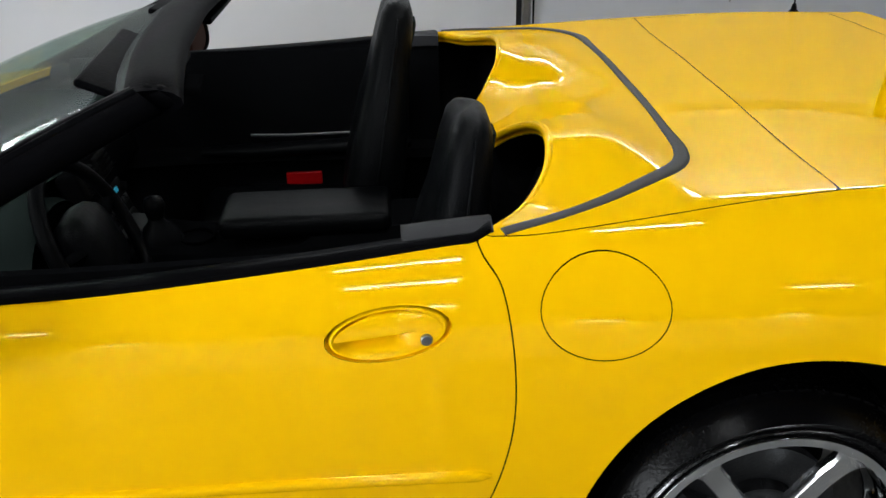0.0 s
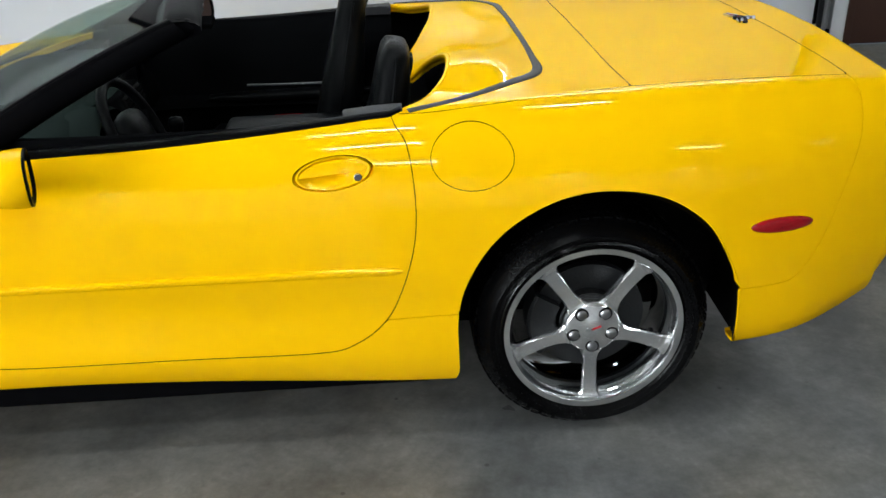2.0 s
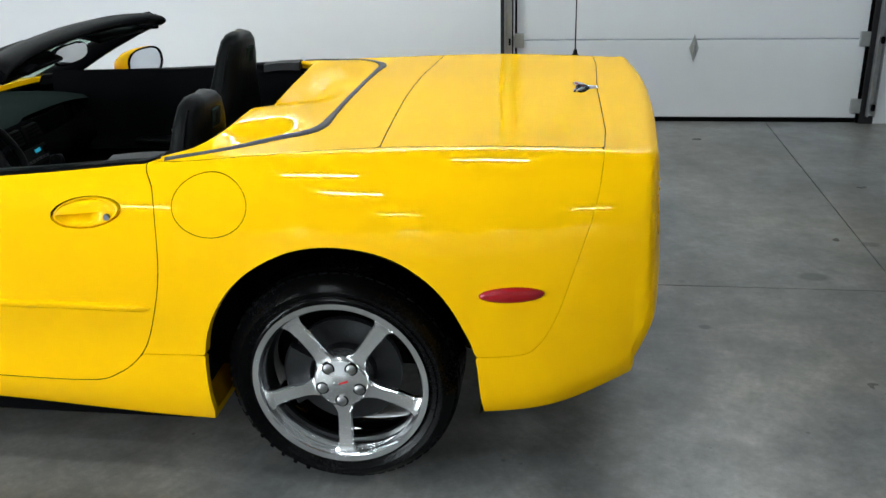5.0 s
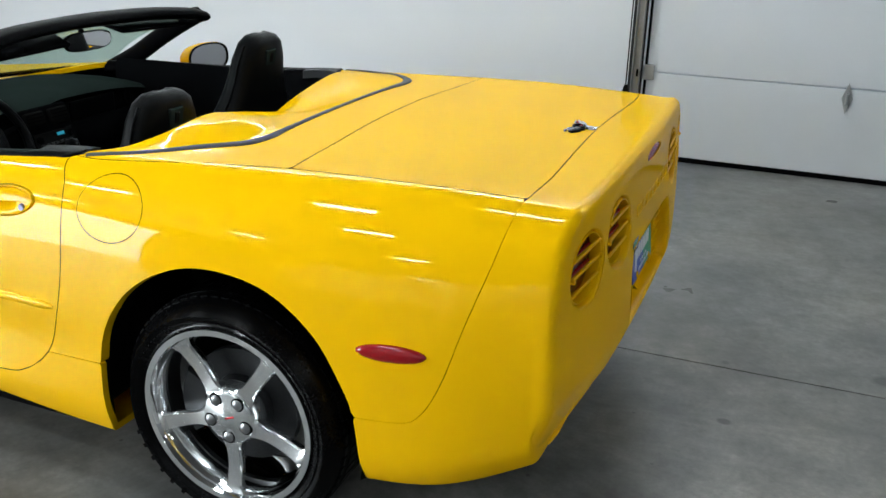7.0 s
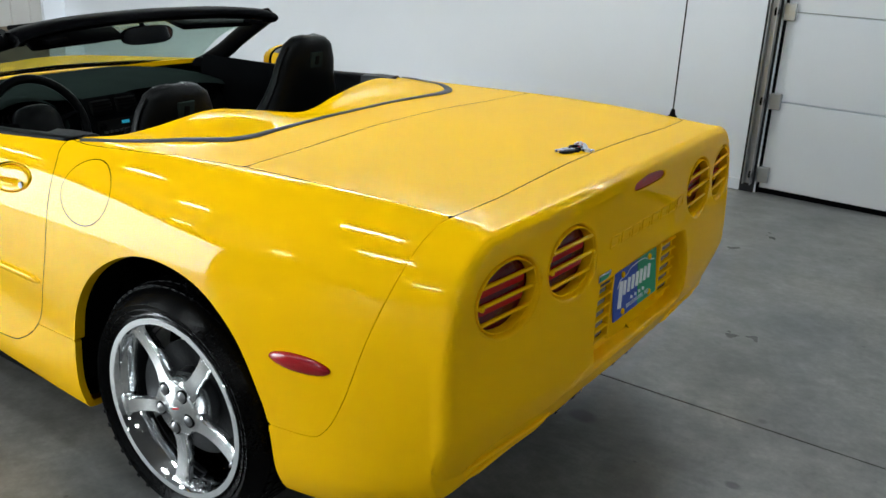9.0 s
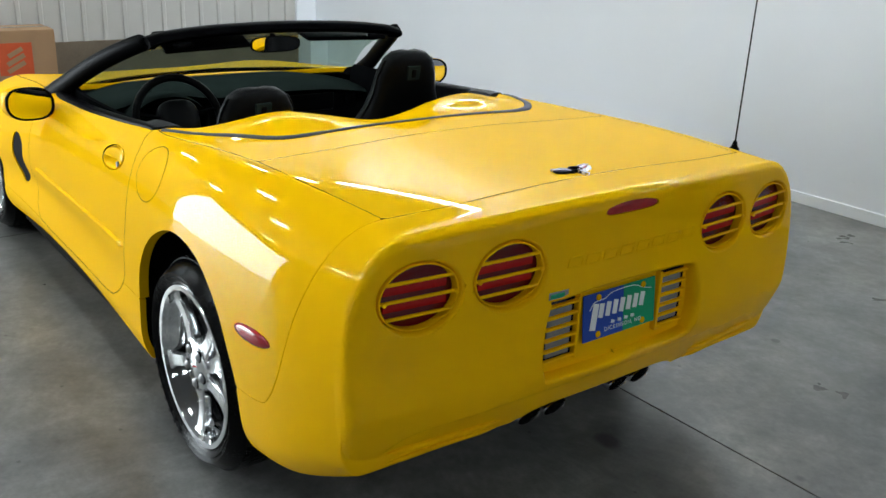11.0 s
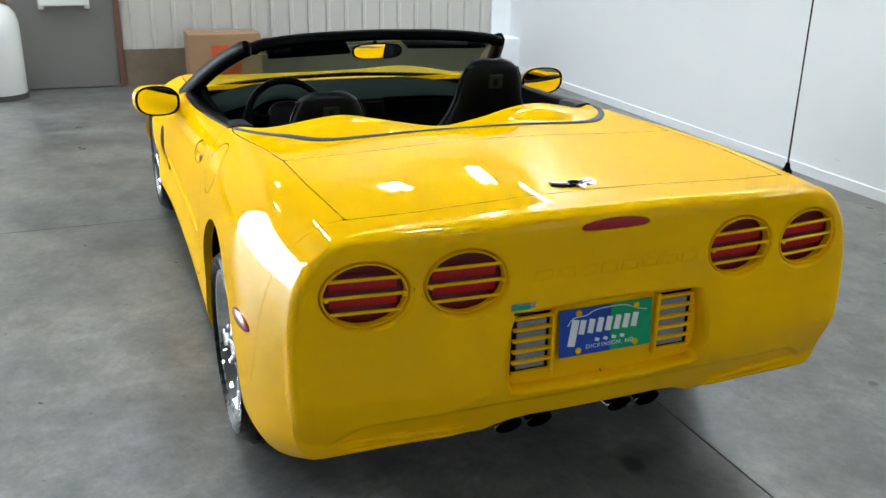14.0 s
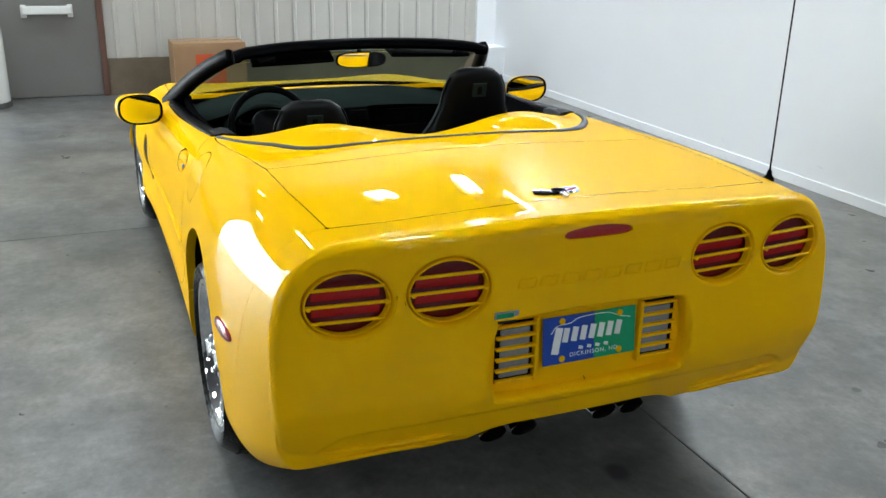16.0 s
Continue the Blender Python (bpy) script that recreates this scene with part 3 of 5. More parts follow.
for s, side in ((-1, "left"), (1, "right")):
    half = np.where(Y * s > 0, .0, 1.0) + np.where(Y * s > 0, .5 - W, .5)
    fl = fuel if s < 0 else np.full(len(V), 9.0)
    cut_skin("quarter_panel", np.maximum.reduce([half, -1.0 - X, -bumper + .0008, -deck + G, -tonneau + G, -cabin, -door + G, -rocker + .0010, -arch, -fl + G]), YELLOW, car, "yellow rear quarter panel", .03, 0, np.maximum.reduce([-deck + G, -tonneau + G, -door + G, -fl + G]))
    cut_skin("front_fender", np.maximum.reduce([half, X + 1.2, -cabin, -door + G, -hood + G, -rocker + G, -arch, -vent]), YELLOW, car, "yellow front fender", .03, 0, np.maximum.reduce([-door + G, -hood + G, -rocker + G]))
    cut_skin("fender_vent", np.maximum(half, vent), DARK, car, "black vent behind the front wheel", 0, -.005)
    cut_skin("rocker_panel", np.maximum.reduce([half, rocker + .0010, -door + G, -arch]), YELLOW, car, "yellow sill panel", .02, 0, -door + G)
    DOORS[s] = cut_skin("door", np.maximum.reduce([half, door + G, -cabin, -handle + .0006]), YELLOW, car, "closed yellow door", .02, 0, np.maximum(door + G, -handle + .001))
    pull_handle(s, DOORS[s])
    for r, h, m in ((.0115, .002, STEEL),):
        p = at_handle(.062, -.0165, .0, s)
        part("lock_cylinder", lathe_bm([(1e-5, s * .003), (.008, s * .003), (.010, s * .001), (.010, -s * .01)], 24, "y", tuple(p)), STEEL, DOORS[s], "small round key lock", 30)
cut_skin("fuel_door", fuel + .0006, YELLOW, car, "round yellow fuel door", .012, 0, fuel + .0006)

# side mouldings on the doors
for s in (-1, 1):
    rings = []
    for x in np.concatenate([np.linspace(-1.62, -.56, 40), np.linspace(-.55, -.521, 8)]):
        t = min(1, max(.05, (-.518 - x) / .03)) ** .5
        ring = []
        for dz, o in ((-.013, -.004), (-.011, .003), (-.004, .008), (.004, .009), (.010, .006), (.013, -.004)):
            p, n = at_side(x, .558 + dz * t, s < 0, o * t)
            ring.append(p)
        rings.append(ring)
    part("side_moulding", loft_bm(rings), YELLOW, DOORS[s], "", 50)

# grey seal that runs round the cover behind the seats
line = smooth_line([(-.485, -.735), (-.38, -.700), (-.27, -.645), (-.18, -.585), (-.125, -.53), (-.102, -.46), (-.10, -.36), (-.098, -.2), (-.098, 0)], 10)
line = np.vstack([line, line[-2::-1] * (1, -1)])
tan = np.gradient(line, axis=0)
tan /= np.linalg.norm(tan, axis=1, keepdims=True)
rings = []
for p, t in zip(line, tan):
    nrm2 = np.array([-t[1], t[0]])
    hw = .009 + .007 * math.exp(-((abs(p[1]) - .52) / .14) ** 2)
    rings.append([at_top(*(p + nrm2 * d * hw), o)[0] for d, o in ((-1, -.002), (-.9, .003), (-.4, .005), (.4, .005), (.9, .003), (1, -.002))])
part("grey_seal", loft_bm(rings), GREY_SEAL, car, "dark grey rubber seal strip", 60)


# rolled edge of the cover behind the seats
edge = CABIN_LINE[CABIN_LINE[:, 0] > -.515]
edge = np.vstack([edge * (1, -1), edge[::-1][1:]])
part("rolled_edge", tube_bm([at_top(x, y, -.009)[0] for x, y in edge], .0105, 10), YELLOW, car, "rounded yellow lip of the cover", 60)


# ---- wheels ----
def wheel(x, s, tyre_r, lip_r, width, face):
    """A polished five-spoke wheel with its tyre and brake; face: distance of the rim's lip from the middle."""
    w = tagged(new("wheel"), "", "")
    w.parent = car
    w.location = (x, 0, tyre_r)
    f = lambda a: s * a
    inner = face - width
    b = .018
    prof = [(lip_r - .004, face - .012), (lip_r + .006, face + .002), (lip_r + .010, face + .004), (lip_r + .020, face + b * .6), (lip_r + .022, face + b * .45), (lip_r + .036, face + b * .8), (tyre_r - .036, face + b * .5),
            (tyre_r - .022, face - .008), (tyre_r - .012, face - .022), (tyre_r - .005, face - .038), (tyre_r, face - .058), (tyre_r, inner + .035), (tyre_r - .004, inner + .012), (tyre_r - .03, inner - .01), (lip_r + .03, inner - .012), (lip_r, inner)]
    t = part("tyre", lathe_bm([(r, f(a)) for r, a in prof], 96), TYRE, w, "black low-profile tyre", 55)
    # tread grooves as blocks proud of the shoulder
    bm = bmesh.new()
    for k in range(64):
        a = 2 * math.pi * k / 64
        for row, (yy, wd, sk) in enumerate(((face - .048, .030, .0), (face - .084, .05, .03), (face - .14, .05, -.03), (face - .205, .04, 0))):
            a2 = a + sk + row * .03
            m = Matrix.Rotation(-a2, 4, "Y") @ Matrix.Translation((tyre_r - .0040 - (.0035 if row == 0 else 0), f(yy), 0))
            box_bm(.010, wd, 2 * math.pi * tyre_r / 64 * .72, 0, at=(0, 0, 0), turn=m, bm=bm)
    tagged(part("tread_pattern", bm, TYRE, t, ""), kind="stuff")
    rim = part("rim", lathe_bm([(r, f(a)) for r, a in [(lip_r - .001, face - .02), (lip_r, face - .002), (lip_r - .004, face + .004), (lip_r - .020, face + .003), (lip_r - .023, face - .003), (lip_r - .027, face - .012),
                                (lip_r - .030, face - .022), (lip_r - .032, face - .024), (lip_r - .036, face - .060), (lip_r - .038, face - .063), (lip_r - .042, face - .105), (lip_r - .044, face - .17), (lip_r - .02, face - .21)]], 96), CHROME, w, "polished alloy rim", 40)
    for k in range(5):
        ang = radians(-90 + 72 * k)
        rings = []
        for q in np.linspace(0, 1, 14):
            r = .060 + q * (lip_r - .078)
            hw = .040 - .030 * q / .3 + .0 if q < .3 else .019 + .002 * q
            hw = .020 + .020 * max(0, 1 - q / .32) ** 2 + .003 * q + .024 * max(0, (q - .80) / .2) ** 2
            yf = face - .012 - .012 * math.sin(math.pi * q) + .006 * q
            th = .030 - .006 * q
            ring = []
            for dx, dy in ((-1, -.006), (-.8, 0), (.8, 0), (1, -.006), (.85, -th), (-.85, -th)):
                px, pz = r, dx * hw
                ring.append((px * math.cos(ang) - pz * math.sin(ang), f(yf + dy), px * math.sin(ang) + pz * math.cos(ang)))
            rings.append(ring)
        part("spoke", loft_bm(rings), SPOKE, w, "", 45)
    part("hub", lathe_bm([(r, f(a)) for r, a in [(1e-5, face - .004), (.030, face - .0045), (.034, face - .007), (.068, face - .0085), (.075, face - .012), (.081, face - .022), (.082, face - .07), (1e-5, face - .07)]], 40), SPOKE, w, "satin centre cap with a small red badge", 35)
    bm = box_bm(.030, .002, .006, .0008, at=(.008, f(face - .0040), .004), turn=Matrix.Rotation(-.35, 4, "Y"))
    part("badge", bm, RED_BADGE, w, "small red badge")
    part("badge", box_bm(.022, .002, .010, .0008, at=(-.010, f(face - .0040), -.002)), SILVER, w)
    for k in range(5):
        ang = radians(-90 + 72 * k)
        p = (.056 * math.cos(ang), f(face - .0085), .056 * math.sin(ang))
        # flat dark disc on the hub draws the pocket's shade round the nut
        part("nut_pocket_shade", lathe_bm([(1e-5, f(.0012)), (.0190, f(.0012)), (.0198, f(-.004)), (1e-5, f(-.004))], 20, "y", p), DARK, w, "", 40)
        part("lug_nut", lathe_bm([(1e-5, f(.008)), (.0095, f(.008)), (.0125, f(.005)), (.0150, f(.003)), (.0150, f(-.01)), (1e-5, f(-.01))], 16, "y", p), STEEL, w, "", 50)
    part("brake_disc", lathe_bm([(.09, f(face - .085)), (.162, f(face - .085)), (.162, f(face - .11)), (.09, f(face - .11)), (.09, f(face - .085))], 64), CAST, w, "worn steel brake disc", 30)
    part("brake_hat", lathe_bm([(1e-5, f(face - .06)), (.085, f(face - .06)), (.09, f(face - .11)), (1e-5, f(face - .11))], 40), CAST, w, "", 30)
    rings = []
    for a in np.linspace(radians(150), radians(215), 10):
        rings.append([(r * math.cos(a), f(yy), r * math.sin(a)) for r, yy in ((.100, face - .05), (.170, face - .05), (.178, face - .06), (.178, face - .13), (.100, face - .13))])
    part("brake_caliper", loft_bm(rings), CAST, w, "grey brake caliper", 30)
    for j in range(7):
        a = radians(200 + 8 * j)
        m = Matrix.Translation((0, 0, 0)) @ Matrix.Rotation(-a, 4, "Y") @ Matrix.Translation((lip_r + .036, f(face + b * .8), 0))
        part("sidewall_bar", box_bm(.016, .0016, .012, .0004, turn=m), TYRE, t)
    return w


for s in (-1, 1):
    wheel(0, s, .333, .256, .24, .872)
    wheel(-2.654, s, .320, .236, .22, .862)

# dark wheel houses
for x0, r in ((0, .445), (-2.654, .385)):
    for s in (-1, 1):
        rings = [[(x0 + q * math.cos(a), s * w, .35 + q * math.sin(a)) for q, w in ((r - .043, .884 if x0 == 0 else .80), (r - .012, .81 if x0 == 0 else .76), (r, .55), (r * .6, .52), (.02, .52))] for a in np.linspace(radians(-12), radians(192), 42)]
        part("wheel_house", loft_bm(rings, False, False), DARK, car, "black wheel arch liner")
part("underbody", box_bm(3.7, 1.0, .10, .02, at=(-1.55, 0, .24)), DARK, car, "dark underbody")
# black strips drawn where shade lies under the sills
for s in (-1, 1):
    part("sill_shade_strip", box_bm(1.75, .05, .10, .01, at=(-1.33, s * .80, .215)), BLACK_TRIM, car, "black strip that stands in for the shade under the sill")

# ---- tail: lamps, plate, exhaust ----
for k, (ly, lz) in enumerate(LAMPS):
    p0, n0 = at_rear(ly, lz)
    base = p0 - n0 * .034
    rows = []
    for rr in (1.0, .97, .7, .4, .05):
        rows.append([(base[0] + .004 * (1 - rr * rr) - (n0[1] / n0[0]) * .106 * rr * math.cos(a), ly + .106 * rr * math.cos(a), lz + .082 * rr * math.sin(a)) for a in np.linspace(0, 2 * math.pi, 48, endpoint=False)])
    tl = part("tail_light", loft_bm(rows), RED_LENS, car, "round dark red tail lamp behind yellow slats", 40)
    for dz in (-.0205, .0205):
        hw = .082
        band = [[(base[0] + o - (n0[1] / n0[0]) * yy, ly + yy, lz + dz + h) for o, h in ((.004, -.0135), (.008, -.012), (.010, 0), (.008, .012), (.004, .0135))] for yy in np.linspace(-hw, hw, 13)]
        part("inner_lens", loft_bm(band, True, True), RED_BRIGHT, tl, "brighter red lens band", 50)
    # rounded yellow lip that runs from the bumper down to the lamp
    fit_x = rear_form(ly, lz, .17, .14)
    lip = []
    for add, o in ((.0110, .0), (.0095, -.0002), (.0075, -.0012), (.0055, -.0034), (.0035, -.0075), (.002, -.014), (.001, -.036)):
        lip.append([(fit_x((.106 + add) * math.cos(a), (.082 + add) * math.sin(a)) + o, ly + (.106 + add) * math.cos(a), lz + (.082 + add) * math.sin(a)) for a in np.linspace(0, 2 * math.pi, 72, endpoint=False)])
    part("lamp_surround", loft_bm(lip, True, False), YELLOW, tl, "rounded yellow lip", 70)
    rows = []
    ell = np.linspace(0, 2 * math.pi, 64, endpoint=False)
    for sc, o in ((1.00, -.028), (1.0, -.010), (.985, -.006), (.955, -.006), (.94, -.010), (.94, -.028)):
        ring = []
        for a in ell:
            yy, zz = ly + .106 * sc * math.cos(a), lz + .082 * sc * math.sin(a)
            ring.append(p0 + np.array([-(n0[1] / n0[0]) * (yy - ly), 0, 0]) + np.array([o, yy - ly, zz - lz]))
        rows.append(ring)
    rows.append(rows[0])
    part("lamp_ring", loft_bm(rows, True, False), YELLOW, tl, "yellow lamp bezel", 50)
    for j, dz in enumerate((-.042, 0.0, .042)):
        hw = .103 * math.sqrt(max(.05, 1 - (dz / .082) ** 2))
        path = [p0 + np.array([-(n0[1] / n0[0]) * yy - .008, yy, dz + .035 * 0]) for yy in np.linspace(-hw, hw, 9)]
        part("slat", tube_bm(path, .0056, 10, flat=.75), YELLOW, tl, "", 50)
    for yy in (-.094, .094):
        q = p0 + np.array([-(n0[1] / n0[0]) * yy - .001, yy, 0])
        part("screw", disc_bm(.006, "x", tuple(q + np.array([.003, 0, 0])), 12, .006), YELLOW, tl, "", 30)
cut_skin("stop_lamp", stop + .001, RED_STOP, car, "narrow red high brake lamp", .01, -.003)
form = rear_form(0, .625, .42, .19)
lip = []
for t, o in ((1.0, 0), (.85, -.0006), (.62, -.003), (.40, -.0075), (.20, -.0145), (.06, -.024), (0, -.032), (0, -.060)):
    lip.append([(form(q[0], q[1] - .625) + o, q[0], q[1]) for q in RECESS + (RECESS_LIP - RECESS) * t])
part("plate_surround", loft_bm(lip, True, False), YELLOW, rear_bumper, "rounded lip of the plate recess", 70)
bm = box_bm(.010, .66, .26, .003, at=(.858, 0, .63))
plate_panel = part("plate_panel", bm, YELLOW, car, "recessed yellow number plate panel")
for s in (-1, 1):
    # flat black backing paints the deep gap's shade behind the louvres
    part("lens_gap_shade", box_bm(.006, .112, .172, .002, at=(.8620, s * .218, .635)), DARK, plate_panel, "flat black backing for the shade round the lens")
    part("plate_lens", box_bm(.010, .086, .138, .004, 2, at=(.8635, s * .218, .632)), CLEAR_LENS, plate_panel, "clear ribbed reversing lamp")
    for j in range(6):
        part("louvre", box_bm(.014, .115, .0075, .0028, at=(.873, s * .218, .557 + j * .031), turn=Matrix.Rotation(.05, 4, "Y")), YELLOW, plate_panel, "")
    part("louvre_post", box_bm(.022, .012, .18, .004, at=(.871, s * .160, .636)), YELLOW, plate_panel)
tilt = Matrix.Rotation(-.10, 4, "Y")
plate = tagged(new("number_plate"), "blue and green dealer plate with white lettering", "")
plate.parent = car
plate.matrix_local = Matrix.Translation((.877, 0, .650)) @ tilt
part("blue_half", box_bm(.003, .155, .132, .001, at=(0, -.064, 0)), BLUE_PLATE, plate)
part("green_half", box_bm(.003, .128, .132, .001, at=(0, .0785, 0)), GREEN_PLATE, plate)
for yy in (-.088, .088):
    for zz in (-.052, .052):
        part("plate_bolt", disc_bm(.009, "x", (.006, yy + .003, zz), 12, .006, .002), YELLOW, plate, "", 40)
# bars for the dealer's name
for k in range(8):
    h = .074 if k == 0 else .040
    part("name_bar", box_bm(.002, .0175 if k else .022, h, .0008, at=(.0022, -.100 + k * .0268, .012 - (.013 if k == 0 else 0)), turn=Matrix.Rotation(-.20, 4, "X")), WHITE_PAINT, plate)
for k in range(4):
    part("name_bar", box_bm(.002, .013, .009, .0005, at=(.0022, -.028 + k * .026, -.0285), turn=Matrix.Rotation(-.25, 4, "X")), WHITE_PAINT, plate)
arc = smooth_line([(.0022, -.118, .020), (.0022, -.10, .040), (.0022, -.06, .044), (.0022, -.03, .056), (.0022, .05, .058), (.0022, .09, .044), (.0022, .125, .036)], 5)
part("outline_stroke", tube_bm(arc, .0012, 6), WHITE_PAINT, plate)
# exhaust tips
for yy in (-.242, -.146, .112, .206):
    ring = []
    for sc, xx in ((.94, .66), (.94, .796), (.955, .803), (.945, .809), (.905, .812), (.87, .809), (.85, .800), (.85, .70)):
        ring.append([(xx + .012 * math.sin(a), yy + .044 * sc * math.cos(a), .360 + .030 * sc * math.sin(a)) for a in np.linspace(0, 2 * math.pi, 36, endpoint=False)])
    tip = part("exhaust_tip", loft_bm(ring, True, False), CHROME, car, "oval chrome exhaust tip", 40)
    part("bore", disc_bm(.040, "x", (.74, yy, .360), 24, .004, .001, .03), DARK, tip)
# silencer in black instead of steel: the shade under the tail as colour
part("muffler", box_bm(.22, .60, .11, .04, 3, at=(.54, 0, .39)), DARK, car, "silencer box coloured black for the shade behind the tips", 40)
# raised slanted frames where the maker's name stands on the bumper
for i in range(8):
    y0 = -.203 + i * .0625
    loop = [at_rear(y0 + sy * .023 + sz * .004, .832 + sz * .0125, .0)[0] for sy, sz in ((-1, -1), (-.4, -1), (.3, -1), (1, -1), (1, 0), (1, 1), (.3, 1), (-.4, 1), (-1, 1), (-1, 0), (-1, -1))]
    part("raised_letter_bar", tube_bm(loop, .0021, 6), YELLOW, rear_bumper, "", 60)
# aerial
p, n = at_top(.645, .760)
aer = part("aerial", tube_bm([(.645, .752, .955), (.645, .753, 1.5), (.648, .755, 1.86)], [.0028, .0024, .0015], 8), BLACK_TRIM, car, "thin black whip aerial", 60)
part("aerial_base", lathe_bm([(1e-5, .028), (.006, .028), (.010, .010), (.016, .004), (.017, -.01), (1e-5, -.01)], 20, "z", (.645, .752, .957)), BLACK_TRIM, aer, "", 40)

# side markers and deck badge
for s in (-1, 1):
    rows = []
    for rr, o in ((1.0, -.002), (.97, .004), (.8, .008), (.5, .0105), (.02, .0115)):
        ring = []
        for a in np.linspace(0, 2 * math.pi, 40, endpoint=False):
            ring.append(at_side(.482 + .086 * rr * math.cos(a), .640 + .0215 * rr * math.sin(a) + .004 * math.cos(a), s < 0, o)[0])
        rows.append(ring)
    part("side_marker", loft_bm(rows), RED_MARKER, car, "oval red side marker lamp", 50)


def ribbon(pts, half, thick, name, material, parent, label="", lift=0.0):
    """A flat bar laid on the deck along points (x, y)."""
    p = np.asarray(pts, float)
    t = np.gradient(p, axis=0)
    t /= np.linalg.norm(t, axis=1, keepdims=True)
    rings = []
    for q, d in zip(p, t):
        nn = np.array([-d[1], d[0]])
        rings.append([at_top(*(q + nn * e * half), lift + o)[0] for e, o in ((-1, 0), (-.7, thick), (.7, thick), (1, 0))])
    return part(name, loft_bm(rings), material, parent, label, 50)


badge = tagged(new("badge"), "small chrome crossed-flags badge with a red flag", "")
badge.parent = car
for q in (-1, 1):
    ribbon(smooth_line([(.716, q * .004), (.690, -q * .004), (.672, q * .012), (.655, q * .040), (.645, q * .068)], 4), .0034, .0085, "pole", SILVER, badge, "dark chrome flag pole")
    ribbon(smooth_line([(.676, q * .012), (.664, q * .024), (.662, q * .044), (.648, q * .062)], 4), .0145, .0055, "flag", BLACK_TRIM if q < 0 else SILVER, badge, "dark chequered flag" if q < 0 else "silver flag with a red stripe")
    ribbon(smooth_line([(.650, q * .020), (.640, q * .036), (.640, q * .052), (.634, q * .066)], 4), .0026, .007, "flag_edge", SILVER, badge)
ribbon(smooth_line([(.668, .018), (.657, .030), (.655, .046), (.643, .062)], 4), .0075, .0075, "stripe", RED_BADGE, badge)
for k in range(4):
    ribbon([(.668 - .005 * k, -.022 - .011 * k), (.664 - .005 * k, -.027 - .011 * k)], .005, .0075, "chequer", SILVER, badge)
ribbon([(.662 + .017 * math.cos(q), .019 * math.sin(q)) for q in np.linspace(0, 2 * math.pi, 21)], .0034, .009, "ring", BLACK_TRIM, badge)

# fine lettering of the town on the plate
txt = bpy.data.curves.new("town", "FONT")
txt.body, txt.size, txt.extrude, txt.align_x = "DICKINSON, ND", .0165, .0006, "CENTER"
txt.space_character = 1.25
holder = new("tmp_text", txt)
bpy.context.view_layer.update()
me = bpy.data.meshes.new_from_object(holder.evaluated_get(bpy.context.evaluated_depsgraph_get()))
bpy.data.objects.remove(holder)
me.transform(Matrix.Translation((.0026, .012, -.050)) @ Matrix.Rotation(radians(90), 4, "Z") @ Matrix.Rotation(radians(90), 4, "X"))
me.materials.append(WHITE_PAINT)
town = new("town_lettering", me)
town.parent = plate
# a small dealer sticker beside the plate
for dy, dz, hw, hh, m in ((0, .006, .034, .010, SILVER), (-.004, .004, .024, .006, GREEN_PLATE), (.0, -.012, .026, .0035, CAST)):
    p, n = at_rear(-.262 + dy, .752 + dz, .001 + .0006 * (hw < .03))
    part("sticker", box_bm(.0012, hw * 2, hh * 2, .0004, at=tuple(p), turn=Matrix.Rotation(-.03, 4, "X")), m, rear_bumper, "small green and silver sticker")
# grooves in the lower bumper
for s in (-1, 1):
    for z0, r in ((.410, .0110), (.381, .0100)):
        ws = np.linspace(.38, .72, 16)
        zs = z0 + .004 * ((ws - .36) / .4)
        xs = np.polyval(np.polyfit(ws, [at_rear(s * w, z, .001)[0][0] for w, z in zip(ws, zs)], 3), ws)
        path = [(x, s * w, z) for x, w, z in zip(xs, ws, zs)]
        part("lower_lip", tube_bm(path, [r * min(1, .25 + i / 3, .25 + (15 - i) / 3) for i in range(16)], 8, flat=.8), YELLOW, rear_bumper, "", 60)

# ---- windscreen ----
screen = tagged(new("windscreen"), "raked windscreen in a black vinyl-covered frame", "")
screen.parent = car
PILLAR = [(-1.73, .775, .842), (-1.55, .738, .926), (-1.385, .688, 1.012), (-1.24, .638, 1.080), (-1.13, .595, 1.126), (-1.075, .570, 1.146)]
HEADER = [(-1.075, .570, 1.146), (-1.085, .50, 1.162), (-1.105, .34, 1.176), (-1.115, .16, 1.182), (-1.12, 0, 1.184)]
for s in (-1, 1):
    p = smooth_line([(x, s * y, z) for x, y, z in PILLAR], 6)
    rings = []
    for i, c in enumerate(p):
        k = i / (len(p) - 1)
        a, b = .044 - .008 * k, .030
        out = np.array([.25, s * .90, .36])
        out /= np.linalg.norm(out)
        back = np.array([.62, 0, -.62])
        back /= np.linalg.norm(back)
        rings.append([c + out * b * math.cos(q) * (1 if abs(math.cos(q)) < .9 else .95) + back * a * math.sin(q) for q in np.linspace(0, 2 * math.pi, 14, endpoint=False)])
    part("pillar", loft_bm(rings), BLACK_TRIM, screen, "black windscreen pillar", 60)
    part("pillar_trim", tube_bm([q + np.array([-.012, s * .016, .020]) for q in p], .009, 8), BLACK_TRIM, screen, "", 60)
hp = smooth_line([(x, y, z) for x, y, z in HEADER] + [(x, -y, z) for x, y, z in HEADER[-2::-1]], 6)
rings = []
for c in hp:
    w = abs(c[1]) / .57
    rings.append([c + np.array([dx, 0, dz]) for dx, dz in ((-.035, -.014), (-.038, .004), (-.02, .016), (.02, .018), (.045, .012), (.060, .002), (.062, -.010), (.045, -.022), (.01, -.030), (-.025, -.024))])
